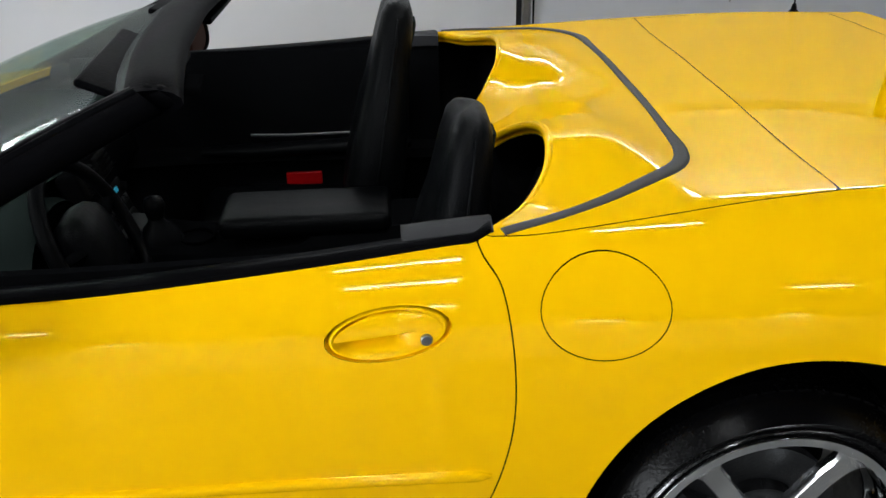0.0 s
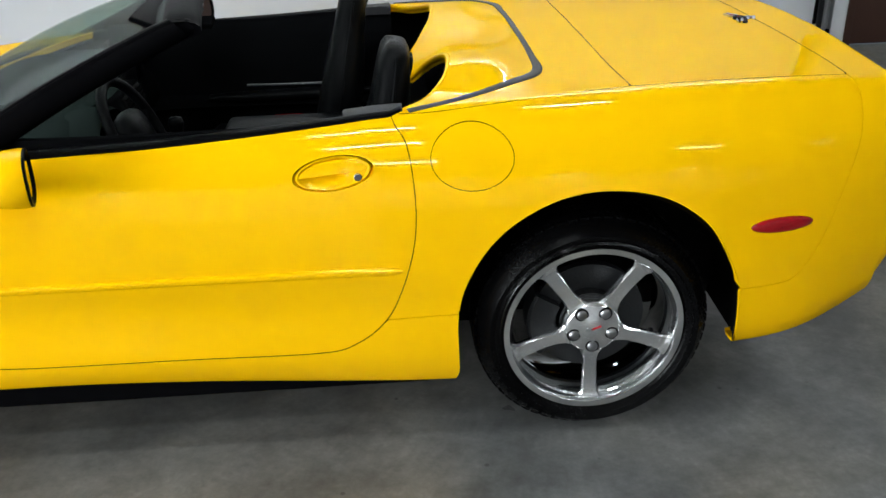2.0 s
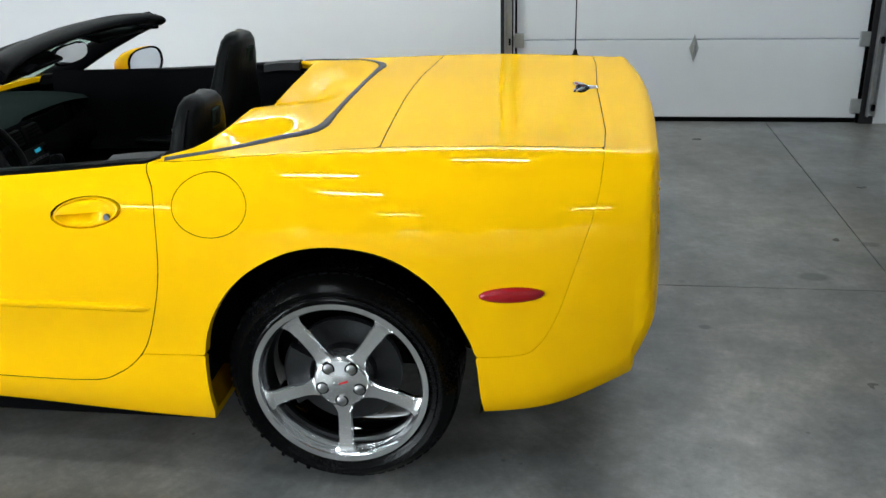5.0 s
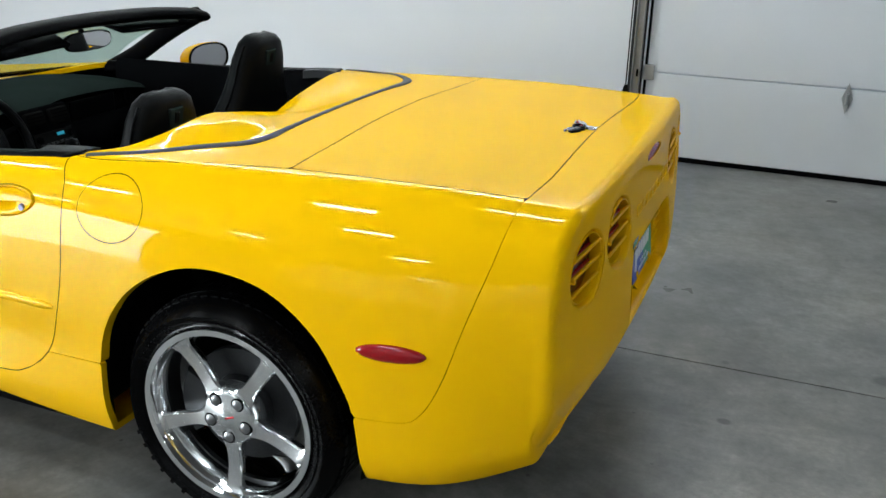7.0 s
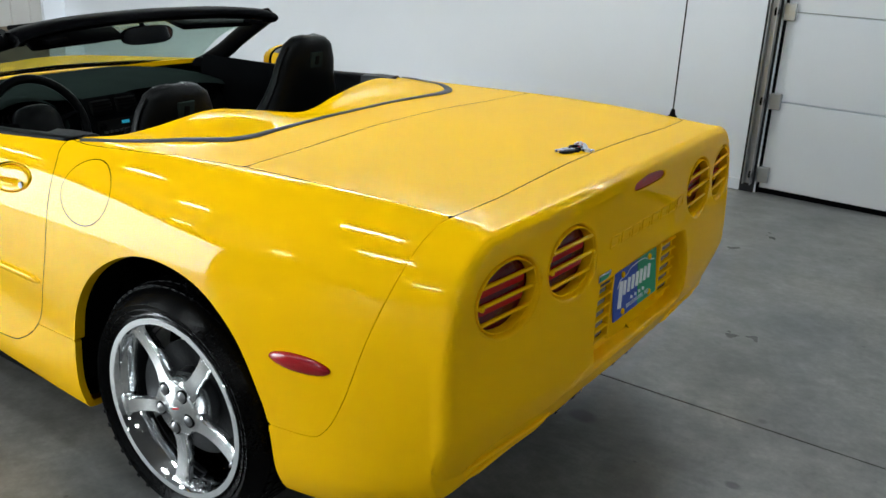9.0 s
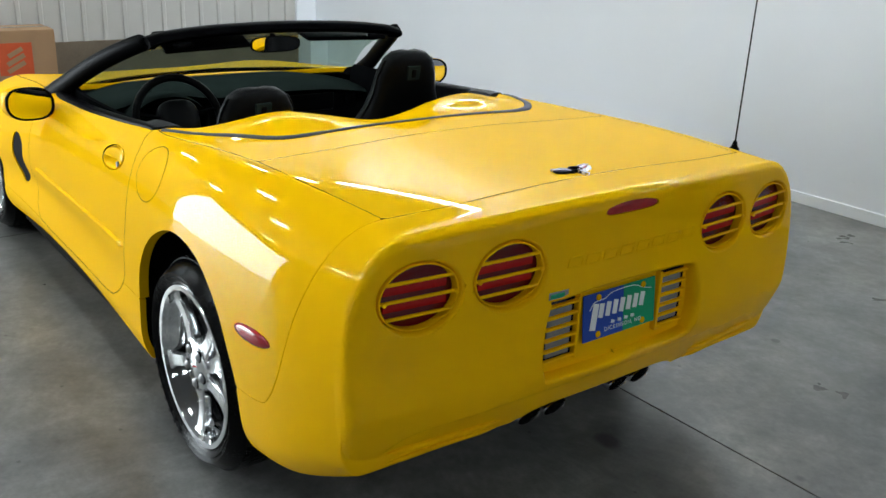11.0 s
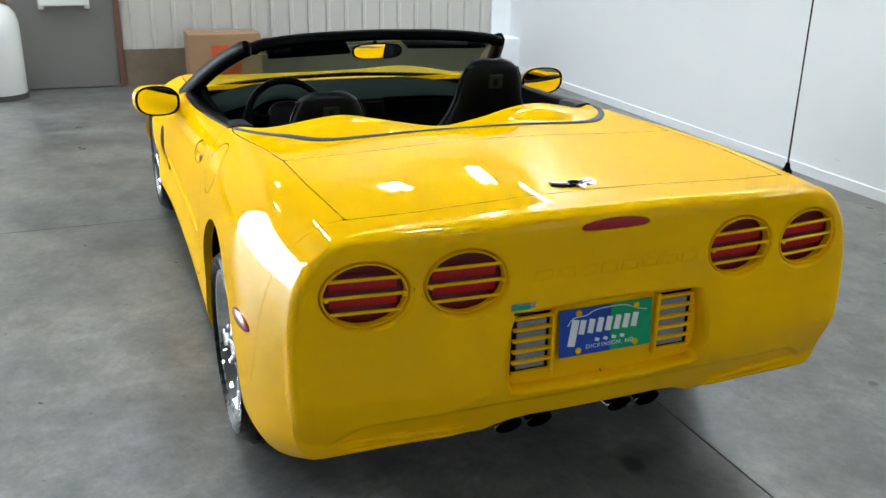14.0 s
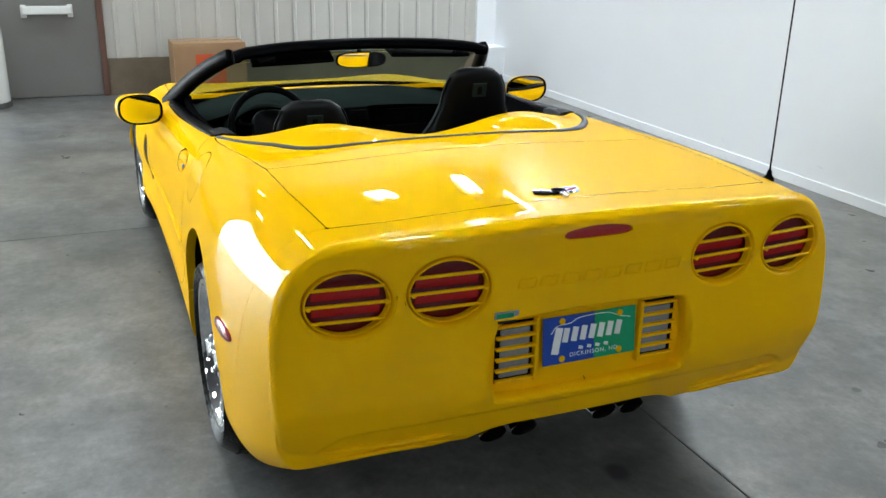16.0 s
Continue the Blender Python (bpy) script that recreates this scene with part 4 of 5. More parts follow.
part("header", loft_bm(rings), HEADER_CLOTH, screen, "padded black header rail", 60)
for s in (-1, 1):
    part("header_end", tube_bm([(-1.075, s * .545, 1.144), (-1.050, s * .555, 1.144), (-1.027, s * .553, 1.138)], [.026, .024, .016], 12), HEADER_CLOTH, screen, "", 60)
    part("latch", box_bm(.045, .07, .018, .006, at=(-1.025, s * .44, 1.134), turn=Matrix.Rotation(-s * .12, 4, "X")), PLASTIC, screen)
base = smooth_line([(-1.955, 0, .866), (-1.94, .2, .866), (-1.895, .40, .864), (-1.82, .60, .860), (-1.735, .745, .856)], 5)
top = smooth_line([(-1.15, 0, 1.174), (-1.145, .16, 1.172), (-1.125, .32, 1.166), (-1.095, .47, 1.154), (-1.08, .555, 1.139)], 5)
base = np.vstack([(base * (1, -1, 1))[::-1], base[1:]])
top = np.vstack([(top * (1, -1, 1))[::-1], top[1:]])
rows = []
for t in np.linspace(0, 1, 12):
    r = base + (top - base) * t
    r = r + np.array([-.035, 0, .030]) * math.sin(math.pi * t)
    rows.append(r)
inner = [r + np.array([.003, 0, -.004]) for r in rows]
bm = bmesh.new()
loft_bm(rows, False, False, bm)
loft_bm([r[::-1] for r in inner], False, False, bm)
glass = part("windscreen_glass", bm, GLASS, screen, "clear faintly green glass", 60)
glass.visible_shadow = False
part("cowl_seal", tube_bm(base + np.array([0, 0, .002]), .010, 8), BLACK_TRIM, screen, "", 60)
for s0, pts in ((1, [(-1.885, .46, .880), (-1.85, .30, .902), (-1.84, .10, .915), (-1.85, -.08, .912)]), (1, [(-1.91, -.10, .890), (-1.87, -.30, .897), (-1.82, -.46, .895), (-1.78, -.56, .888)])):
    part("wiper", tube_bm(smooth_line([(a - .05, b, c - .030) for a, b, c in pts], 4), .0055, 6), BLACK_TRIM, screen, "thin black wiper", 60)
rv = part("rear_view_mirror", loft_bm([[(-1.13 + o, .005 + .115 * sc * math.copysign(abs(math.cos(a)) ** .6, math.cos(a)), 1.106 + .034 * sc * math.copysign(abs(math.sin(a)) ** .7, math.sin(a))) for a in np.linspace(0, 2 * math.pi, 36, endpoint=False)] for sc, o in ((.5, -.03), (.85, -.022), (1, -.004), (1, .002), (.95, .004))]), PLASTIC, screen, "black rear-view mirror", 50)
part("mirror_glass", loft_bm([[(-1.1255 + o, .005 + .108 * sc * math.copysign(abs(math.cos(a)) ** .6, math.cos(a)), 1.106 + .030 * sc * math.copysign(abs(math.sin(a)) ** .7, math.sin(a))) for a in np.linspace(0, 2 * math.pi, 36, endpoint=False)] for sc, o in ((1, -.001), (1, .0005), (.02, .0005))]), MIRROR, rv, "", 40)
part("mirror_stem", tube_bm([(-1.145, .005, 1.119), (-1.170, .005, 1.159)], .010, 8), PLASTIC, rv, "", 60)
for s in (-1, 1):
    m = Matrix.Translation((-1.15, s * .31, 1.136)) @ Matrix.Rotation(s * -.03, 4, "X") @ Matrix.Rotation(radians(24 if s < 0 else 12), 4, "Y")
    v = part("sun_visor", box_bm(.15, .36, .016, .007, 3, turn=m), HEADER_CLOTH, screen, "black sun visor", 50)
    part("visor_label", box_bm(.030 if s < 0 else .075, .10 if s < 0 else .22, .002, .0005, turn=m @ Matrix.Translation((.055 if s < 0 else -.01, -s * .04, -.0085))), WHITE_PAINT if s > 0 else CAST, v, "pale warning label")

# ---- door mirrors ----
for s in (-1, 1):
    dm = tagged(new("door_mirror"), "yellow door mirror with a black rim", "")
    dm.parent = car
    cx = -1.40 if s < 0 else -1.30
    c = np.array([cx, s * .925, .884 if s < 0 else .905])
    rings = []
    for o, sc, dy, dz in ((-.150, .10, -.030, -.012), (-.142, .38, -.026, -.010), (-.12, .64, -.018, -.006), (-.085, .86, -.009, -.002), (-.045, .97, -.003, 0), (-.010, 1.0, 0, 0), (.0, .985, 0, 0)):
        rings.append([c + np.array([o + .04 * math.cos(a) * sc * 0, s * (dy + .102 * sc * math.copysign(abs(math.cos(a)) ** .75, math.cos(a))), dz + .067 * sc * math.copysign(abs(math.sin(a)) ** .8, math.sin(a)) + .010 * math.cos(a) * sc]) for a in np.linspace(0, 2 * math.pi, 40, endpoint=False)])
    part("housing", loft_bm(rings), YELLOW, dm, "", 60)
    rim = [[c + np.array([o, s * .102 * sc * math.copysign(abs(math.cos(a)) ** .75, math.cos(a)), .067 * sc * math.copysign(abs(math.sin(a)) ** .8, math.sin(a)) + .010 * math.cos(a) * sc]) for a in np.linspace(0, 2 * math.pi, 40, endpoint=False)] for sc, o in ((.985, -.002), (.98, .006), (.90, .007), (.87, .001), (.87, -.01))]
    part("rim", loft_bm(rim, True, False), BLACK_TRIM, dm, "black rim", 60)
    gl = [[c + np.array([o + .012 * math.cos(a) * sc * 0, s * .102 * sc * math.copysign(abs(math.cos(a)) ** .75, math.cos(a)), .067 * sc * math.copysign(abs(math.sin(a)) ** .8, math.sin(a)) + .010 * math.cos(a) * sc]) for a in np.linspace(0, 2 * math.pi, 40, endpoint=False)] for sc, o in ((.89, -.004), (.89, .002), (.45, .0022), (.02, .0022))]
    part("mirror_glass", loft_bm(gl), MIRROR, dm, "", 50)
    part("foot", tube_bm([c + np.array([-.085, -s * .055, -.035]), c + np.array([-.12, -s * .10, -.050]), c + np.array([-.16, -s * .145, -.055])], [.034, .030, .036], 16, flat=.8), YELLOW, dm, "", 60)
    dm.matrix_local = Matrix.Translation(Vector(c)) @ Matrix.Rotation(radians(17 if s < 0 else -25), 4, "Z") @ Matrix.Rotation(radians(0 if s < 0 else -5), 4, "Y") @ Matrix.Translation(-Vector(c))

# ---- cabin ----
# black belt strips along the door tops
for s in (-1, 1):
    pts = [q for q in CABIN_LINE if -1.70 < q[0] < -.50]
    pts = smooth_line([q for q in pts], 2)
    pts = pts[(pts[:, 1] > .70)]
    rings = []
    for x, w in pts:
        p, n = at_top(x, s * w)
        z = p[2]
        rings.append([(x, s * (w + .010), z - .006), (x, s * (w + .008), z + .004), (x, s * (w - .004), z + .008), (x, s * (w - .030), z + .006), (x, s * (w - .050), z - .006), (x, s * (w - .056), z - .030), (x, s * (w - .01), z - .03)])
    part("belt_strip", loft_bm(rings), BLACK_TRIM, DOORS[s], "black rubber belt strip", 50)
    q = [(-.655, .728, .938), (-.60, .732, .945), (-.54, .728, .948), (-.50, .722, .947)]
    rings = []
    for x, w, z in q:
        rings.append([(x, s * (w + .014), z - .012), (x, s * (w + .010), z), (x, s * (w - .03), z + .006), (x, s * (w - .055), z), (x, s * (w - .06), z - .03), (x, s * w, z - .03)])
    part("grey_cap", loft_bm(rings), GREY_PLASTIC, car, "grey plastic pillar cap", 50)
    # inner door panel
    bow = smooth_line([(-1.62, .69), (-1.3, .715), (-.9, .705), (-.50, .685)], 6)
    rings = []
    for x, w in bow:
        rings.append([(x, s * (w - a), z) for a, z in ((-.02, .91), (-.005, .912), (.012, .895), (.02, .84), (.03, .78), (.022, .68), (.03, .62), (.075, .605), (.085, .58), (.035, .56), (.03, .45), (.05, .36), (-.02, .34))])
    card = part("door_panel", loft_bm(rings), PLASTIC, DOORS[s], "black moulded inner door panel", 45)
    part("armrest", tube_bm([(-1.25, s * .64, .615), (-1.1, s * .625, .62), (-.72, s * .625, .625), (-.60, s * .64, .62)], [.02, .03, .032, .02], 12, flat=.7), LEATHER, card, "", 60)
    part("pull_trim", tube_bm([(-1.10, s * .668, .655), (-.98, s * .648, .657), (-.66, s * .648, .657)], .005, 6), STEEL, card, "thin bright pull trim", 60)
    part("courtesy_lamp", box_bm(.115, .012, .045, .005, at=(-.945, s * .662, .505)), RED_BRIGHT, card, "red courtesy lamp")

part("cabin_floor", box_bm(1.35, 1.44, .03, .005, at=(-1.15, 0, .285)), CARPET, car, "black carpet")
rings = [[(-.50, y, .30), (-.47, y, .62), (-.40, y, .80), (-.36, y, .90 if abs(y) > .25 else .80), (-.33, y, .90 if abs(y) > .25 else .80), (-.33, y, .30)] for y in np.linspace(-.72, .72, 16)]
part("rear_bulkhead", loft_bm(rings), CARPET, car, "black carpeted bulkhead", 40)


def seat(s, dx, top_z, x_top):
    """A black leather bucket seat with an integrated head restraint."""
    st = tagged(new("bucket_seat"), "black leather bucket seat", "")
    st.parent = car
    y0 = s * (.385 if s < 0 else .335)
    foot = np.array([x_top + dx, y0, .46])
    head = np.array([x_top + .0, y0, top_z])
    axis = head - foot
    L = np.linalg.norm(axis)
    axis = axis / L
    fwd = np.array([-axis[2], 0, axis[0]])
    rings = []
    for k, w, d in ((.0, .235, .075), (.06, .245, .085), (.22, .250, .09), (.42, .245, .085), (.56, .215, .075), (.66, .172, .065), (.76, .146, .058), (.87, .133, .052), (.95, .110, .045), (.985, .080, .034), (1.0, .04, .016)):
        c = foot + axis * L * k
        ring = []
        for a in np.linspace(0, 2 * math.pi, 32, endpoint=False):
            cx, sx = math.cos(a), math.sin(a)
            px = w * math.copysign(abs(cx) ** .62, cx)
            py = d * math.copysign(abs(sx) ** .7, sx)
            if sx > 0:
                py -= .038 * (1 - min(1, (px / (w * .72)) ** 2)) * (1 if k < .7 else .35)
            ring.append(c + np.array([0, px, 0]) + fwd * py)
        rings.append(ring)
    back = part("backrest", loft_bm(rings), LEATHER, st, "", 60)
    for q in (-1, 1):
        line = [foot + axis * L * k + np.array([0, q * w, 0]) - fwd * .006 for k, w in ((.1, .247), (.3, .249), (.42, .245), (.56, .217), (.66, .175), (.76, .149), (.87, .136), (.95, .112))]
        part("piping", tube_bm(smooth_line(line, 3), .0042, 6), LEATHER, back, "", 60)
    slot = foot + axis * L * .885 - fwd * .050
    turn = Matrix.Translation(slot) @ Matrix.Rotation(math.atan2(axis[0], axis[2]), 4, "Y")
    part("slot_frame", box_bm(.012, .062, .058, .004, turn=turn), DASH_TOP, back, "recessed charcoal plastic strap slot")
    part("slot", box_bm(.014, .020, .034, .003, turn=turn @ Matrix.Translation((.002, 0, 0))), DARK, back)
    rings = []
    for k, w, h in ((0, .20, .05), (.05, .235, .075), (.3, .25, .085), (.7, .25, .085), (.93, .235, .075), (1, .20, .045)):
        x = foot[0] + .02 - k * .50
        ring = []
        for a in np.linspace(0, 2 * math.pi, 28, endpoint=False):
            cx, sx = math.cos(a), math.sin(a)
            px = w * math.copysign(abs(cx) ** .6, cx)
            pz = h * math.copysign(abs(sx) ** .7, sx)
            if sx > 0:
                pz -= .03 * (1 - min(1, (px / (w * .7)) ** 2))
            ring.append((x, y0 + px, .455 + .03 * k + pz))
        rings.append(ring)
    part("cushion", loft_bm(rings), LEATHER, st, "", 60)
    part("seat_base", box_bm(.42, .40, .11, .02, at=(foot[0] - .20, y0, .345)), PLASTIC, st)
    return st


seat(-1, -.09, 1.055, -.505)
seat(1, -.13, 1.132, -.625)

# centre console
rings = []
for x, z, w in ((-.48, .66, .095), (-.60, .665, .10), (-.85, .66, .105), (-.90, .625, .11), (-1.12, .615, .115), (-1.30, .635, .125), (-1.40, .70, .14)):
    rings.append([(x, -w - .02, .30), (x, -w, z - .03), (x, -w + .02, z), (x, w - .02, z), (x, w, z - .03), (x, w + .02, .30)])
console = part("centre_console", loft_bm(rings), PLASTIC, car, "black centre console", 40)
part("armrest_lid", box_bm(.42, .20, .055, .022, 3, at=(-.88, 0, .675)), LEATHER, console, "padded black armrest lid", 50)
part("gear_gaiter", lathe_bm([(.06, 0), (.05, .02), (.025, .045), (.014, .07)], 20, "z", (-1.25, -.01, .625)), LEATHER, console, "", 60)
part("gear_knob", lathe_bm([(.012, 0), (.022, .02), (.027, .045), (.022, .065), (1e-5, .072)], 20, "z", (-1.25, -.01, .67)), LEATHER, console, "black gear knob", 60)
part("cup_holder", lathe_bm([(.040, -.02), (.040, .006), (.046, .006), (.046, -.02)], 24, "z", (-1.16, .0, .622)), PLASTIC, console, "", 40)
part("ash_lid", box_bm(.12, .15, .012, .004, at=(-1.34, 0, .660), turn=Matrix.Rotation(.1, 4, "Y")), LEATHER, console)

# dashboard
dash = tagged(new("dashboard"), "black dashboard with a charcoal pad", "")
dash.parent = car
rings = []
for y in np.linspace(-.72, .72, 49):
    e = 1 - .06 * (abs(y) / .72) ** 4
    hood_ = math.exp(-((y + .385) / .17) ** 4)
    pas = math.exp(-((y - .40) / .23) ** 4)
    mid = math.exp(-(y / .13) ** 4)
    ax = .05 * hood_ + .04 * mid
    rings.append([(-1.92, y, .83 * e + .02), (-1.87, y, .858 * e + .004), (-1.68, y, .866 * e), (-1.57, y, (.862 + .022 * hood_) * e), (-1.49 + ax, y, (.852 + .030 * hood_) * e), (-1.465 + ax, y, (.834 + .030 * hood_) * e),
                  (-1.48 + ax - .06 * hood_ - .03 * pas, y, .815 * e), (-1.49 + ax - .08 * hood_ - .04 * pas, y, .76), (-1.46 + ax - .06 * hood_, y, .70), (-1.45, y, .63), (-1.49, y, .56), (-1.60, y, .50), (-1.80, y, .5)])
part("pad", loft_bm([r[:6] + [(r[5][0] - .06, r[5][1], r[5][2] - .012)] for r in rings], True, True), DASH_TOP, dash, "soft charcoal dash pad", 50)
part("fascia", loft_bm([[(x - .006, y, z) for x, y, z in r[5:]] for r in rings], True, True), PLASTIC, dash, "black lower dash", 50)
# passenger side panel
rings = []
for k, (sc, o) in enumerate(((1.0, 0), (1.0, .012), (.93, .016), (.90, .006), (.02, .006))):
    rings.append([(-1.500 + o, .40 + .225 * sc * math.copysign(abs(math.cos(a)) ** .55, math.cos(a)), .768 + .068 * sc * math.copysign(abs(math.sin(a)) ** .6, math.sin(a)) - .01 * math.cos(a)) for a in np.linspace(0, 2 * math.pi, 48, endpoint=False)])
pp = part("passenger_panel", loft_bm(rings), PLASTIC, dash, "black oval passenger airbag panel", 50)
part("airbag_cover", box_bm(.012, .26, .085, .006, at=(-1.492, .37, .765)), LEATHER, pp)
part("vent", lathe_bm([(.044, -.01), (.044, .008), (.036, .010), (.034, -.01)], 24, "x", (-1.492, .60, .773)), PLASTIC, dash, "", 50)
# instruments
rings = []
for x, zt in ((-1.52, .868), (-1.43, .886), (-1.365, .886), (-1.35, .876)):
    rings.append([(x, -.385 + .175 * math.cos(a), .75 + (zt - .75) * math.sin(a)) for a in np.linspace(-.2, math.pi + .2, 24)])
part("binnacle", loft_bm(rings, False, False), DASH_TOP, dash, "instrument hood", 60)
face = part("instrument_face", box_bm(.01, .30, .12, .004, at=(-1.490, -.385, .797), turn=Matrix.Rotation(-.25, 4, "Y")), DARK, dash, "dark instrument face")
for dy, r in ((-.05, .042), (.05, .042), (-.115, .022), (.115, .022)):
    part("dial", lathe_bm([(r, -.002), (r, .004), (r - .004, .005), (r - .006, .0)], 28, "x", (-1.482, -.385 + dy, .799)), STEEL if r < .03 else CAST, dash, "", 50)
part("red_indicator", disc_bm(.007, "x", (-1.477, -.475, .824), 12, .004), RED_GLOW, dash, "glowing red indicator")
# centre stack
stack = part("control_panel", box_bm(.05, .235, .30, .012, 3, at=(-1.372, .01, .695), turn=Matrix.Rotation(-.32, 4, "Y")), PLASTIC, dash, "black centre stack", 50)
tilt2 = Matrix.Translation((-1.372, .01, .695)) @ Matrix.Rotation(-.32, 4, "Y")
part("radio", box_bm(.012, .19, .065, .003, turn=tilt2 @ Matrix.Translation((.026, 0, .02))), DARK, stack)
part("radio_display", box_bm(.004, .034, .012, .001, turn=tilt2 @ Matrix.Translation((.034, .03, .036))), CYAN_GLOW, stack, "small cyan display")
part("climate_panel", box_bm(.012, .19, .05, .003, turn=tilt2 @ Matrix.Translation((.026, 0, -.06))), DARK, stack)
part("climate_display", box_bm(.004, .022, .012, .001, turn=tilt2 @ Matrix.Translation((.034, .0, -.055))), CYAN_GLOW, stack)
for i in range(7):
    part("radio_button", box_bm(.008, .016, .010, .002, turn=tilt2 @ Matrix.Translation((.034, -.07 + .023 * i, .006))), CAST, stack)
for i in range(5):
    part("climate_button", box_bm(.008, .014, .012, .002, turn=tilt2 @ Matrix.Translation((.034, -.07 + .033 * i, -.072))), CAST, stack)
for dy in (-.078, .078):
    part("radio_knob", lathe_bm([(1e-5, .014), (.011, .013), (.013, 0)], 16, "x", tuple(tilt2 @ Vector((.034, dy, .030)))), PLASTIC, stack, "", 40)
for dy in (-.058, .058):
    vn = part("air_vent", box_bm(.02, .095, .060, .010, 3, turn=tilt2 @ Matrix.Translation((.026, dy, .105))), DARK, stack, "", 50)
    for j in range(4):
        part("vent_slat", box_bm(.008, .085, .003, .001, turn=tilt2 @ Matrix.Translation((.038, dy, .086 + .013 * j))), PLASTIC, stack)
# steering wheel
wheel_m = Matrix.Translation((-1.275, -.375, .793)) @ Matrix.Rotation(radians(66), 4, "Y")
sw = tagged(new("steering_wheel"), "black leather steering wheel", "")
sw.parent = car
ring = [wheel_m @ Vector((.180 * math.cos(a), .180 * math.sin(a), 0)) for a in np.linspace(0, 2 * math.pi, 49)]
rings = []
for a in np.linspace(0, 2 * math.pi, 49):
    c = Vector((math.cos(a), math.sin(a), 0))
    rings.append([wheel_m @ (c * (.180 + .0165 * math.cos(b)) + Vector((0, 0, .015 * math.sin(b)))) for b in np.linspace(0, 2 * math.pi, 12, endpoint=False)])
bm = loft_bm(rings, True, False)
bmesh.ops.remove_doubles(bm, verts=bm.verts, dist=1e-5)
part("rim", bm, LEATHER, sw, "", 70)
part("hub", loft_bm([[wheel_m @ Vector((.085 * sc * math.copysign(abs(math.cos(a)) ** .7, math.cos(a)), .088 * sc * math.copysign(abs(math.sin(a)) ** .7, math.sin(a)), z)) for a in np.linspace(0, 2 * math.pi, 28, endpoint=False)] for sc, z in ((.8, -.05), (1, -.02), (1, .005), (.9, .022), (.5, .032), (.02, .034))]), LEATHER, sw, "", 60)
for a in (radians(12), radians(168), radians(-60), radians(-120)):
    a2 = a + radians(90)
    part("spoke", tube_bm([wheel_m @ Vector((.07 * math.cos(a2), .07 * math.sin(a2), 0)), wheel_m @ Vector((.175 * math.cos(a2), .175 * math.sin(a2), 0))], [.016, .012], 8, flat=.6), PLASTIC, sw, "", 60)
part("column", tube_bm([wheel_m @ Vector((0, 0, -.03)), wheel_m @ Vector((0, 0, -.25))], .04, 14), PLASTIC, sw, "", 60)

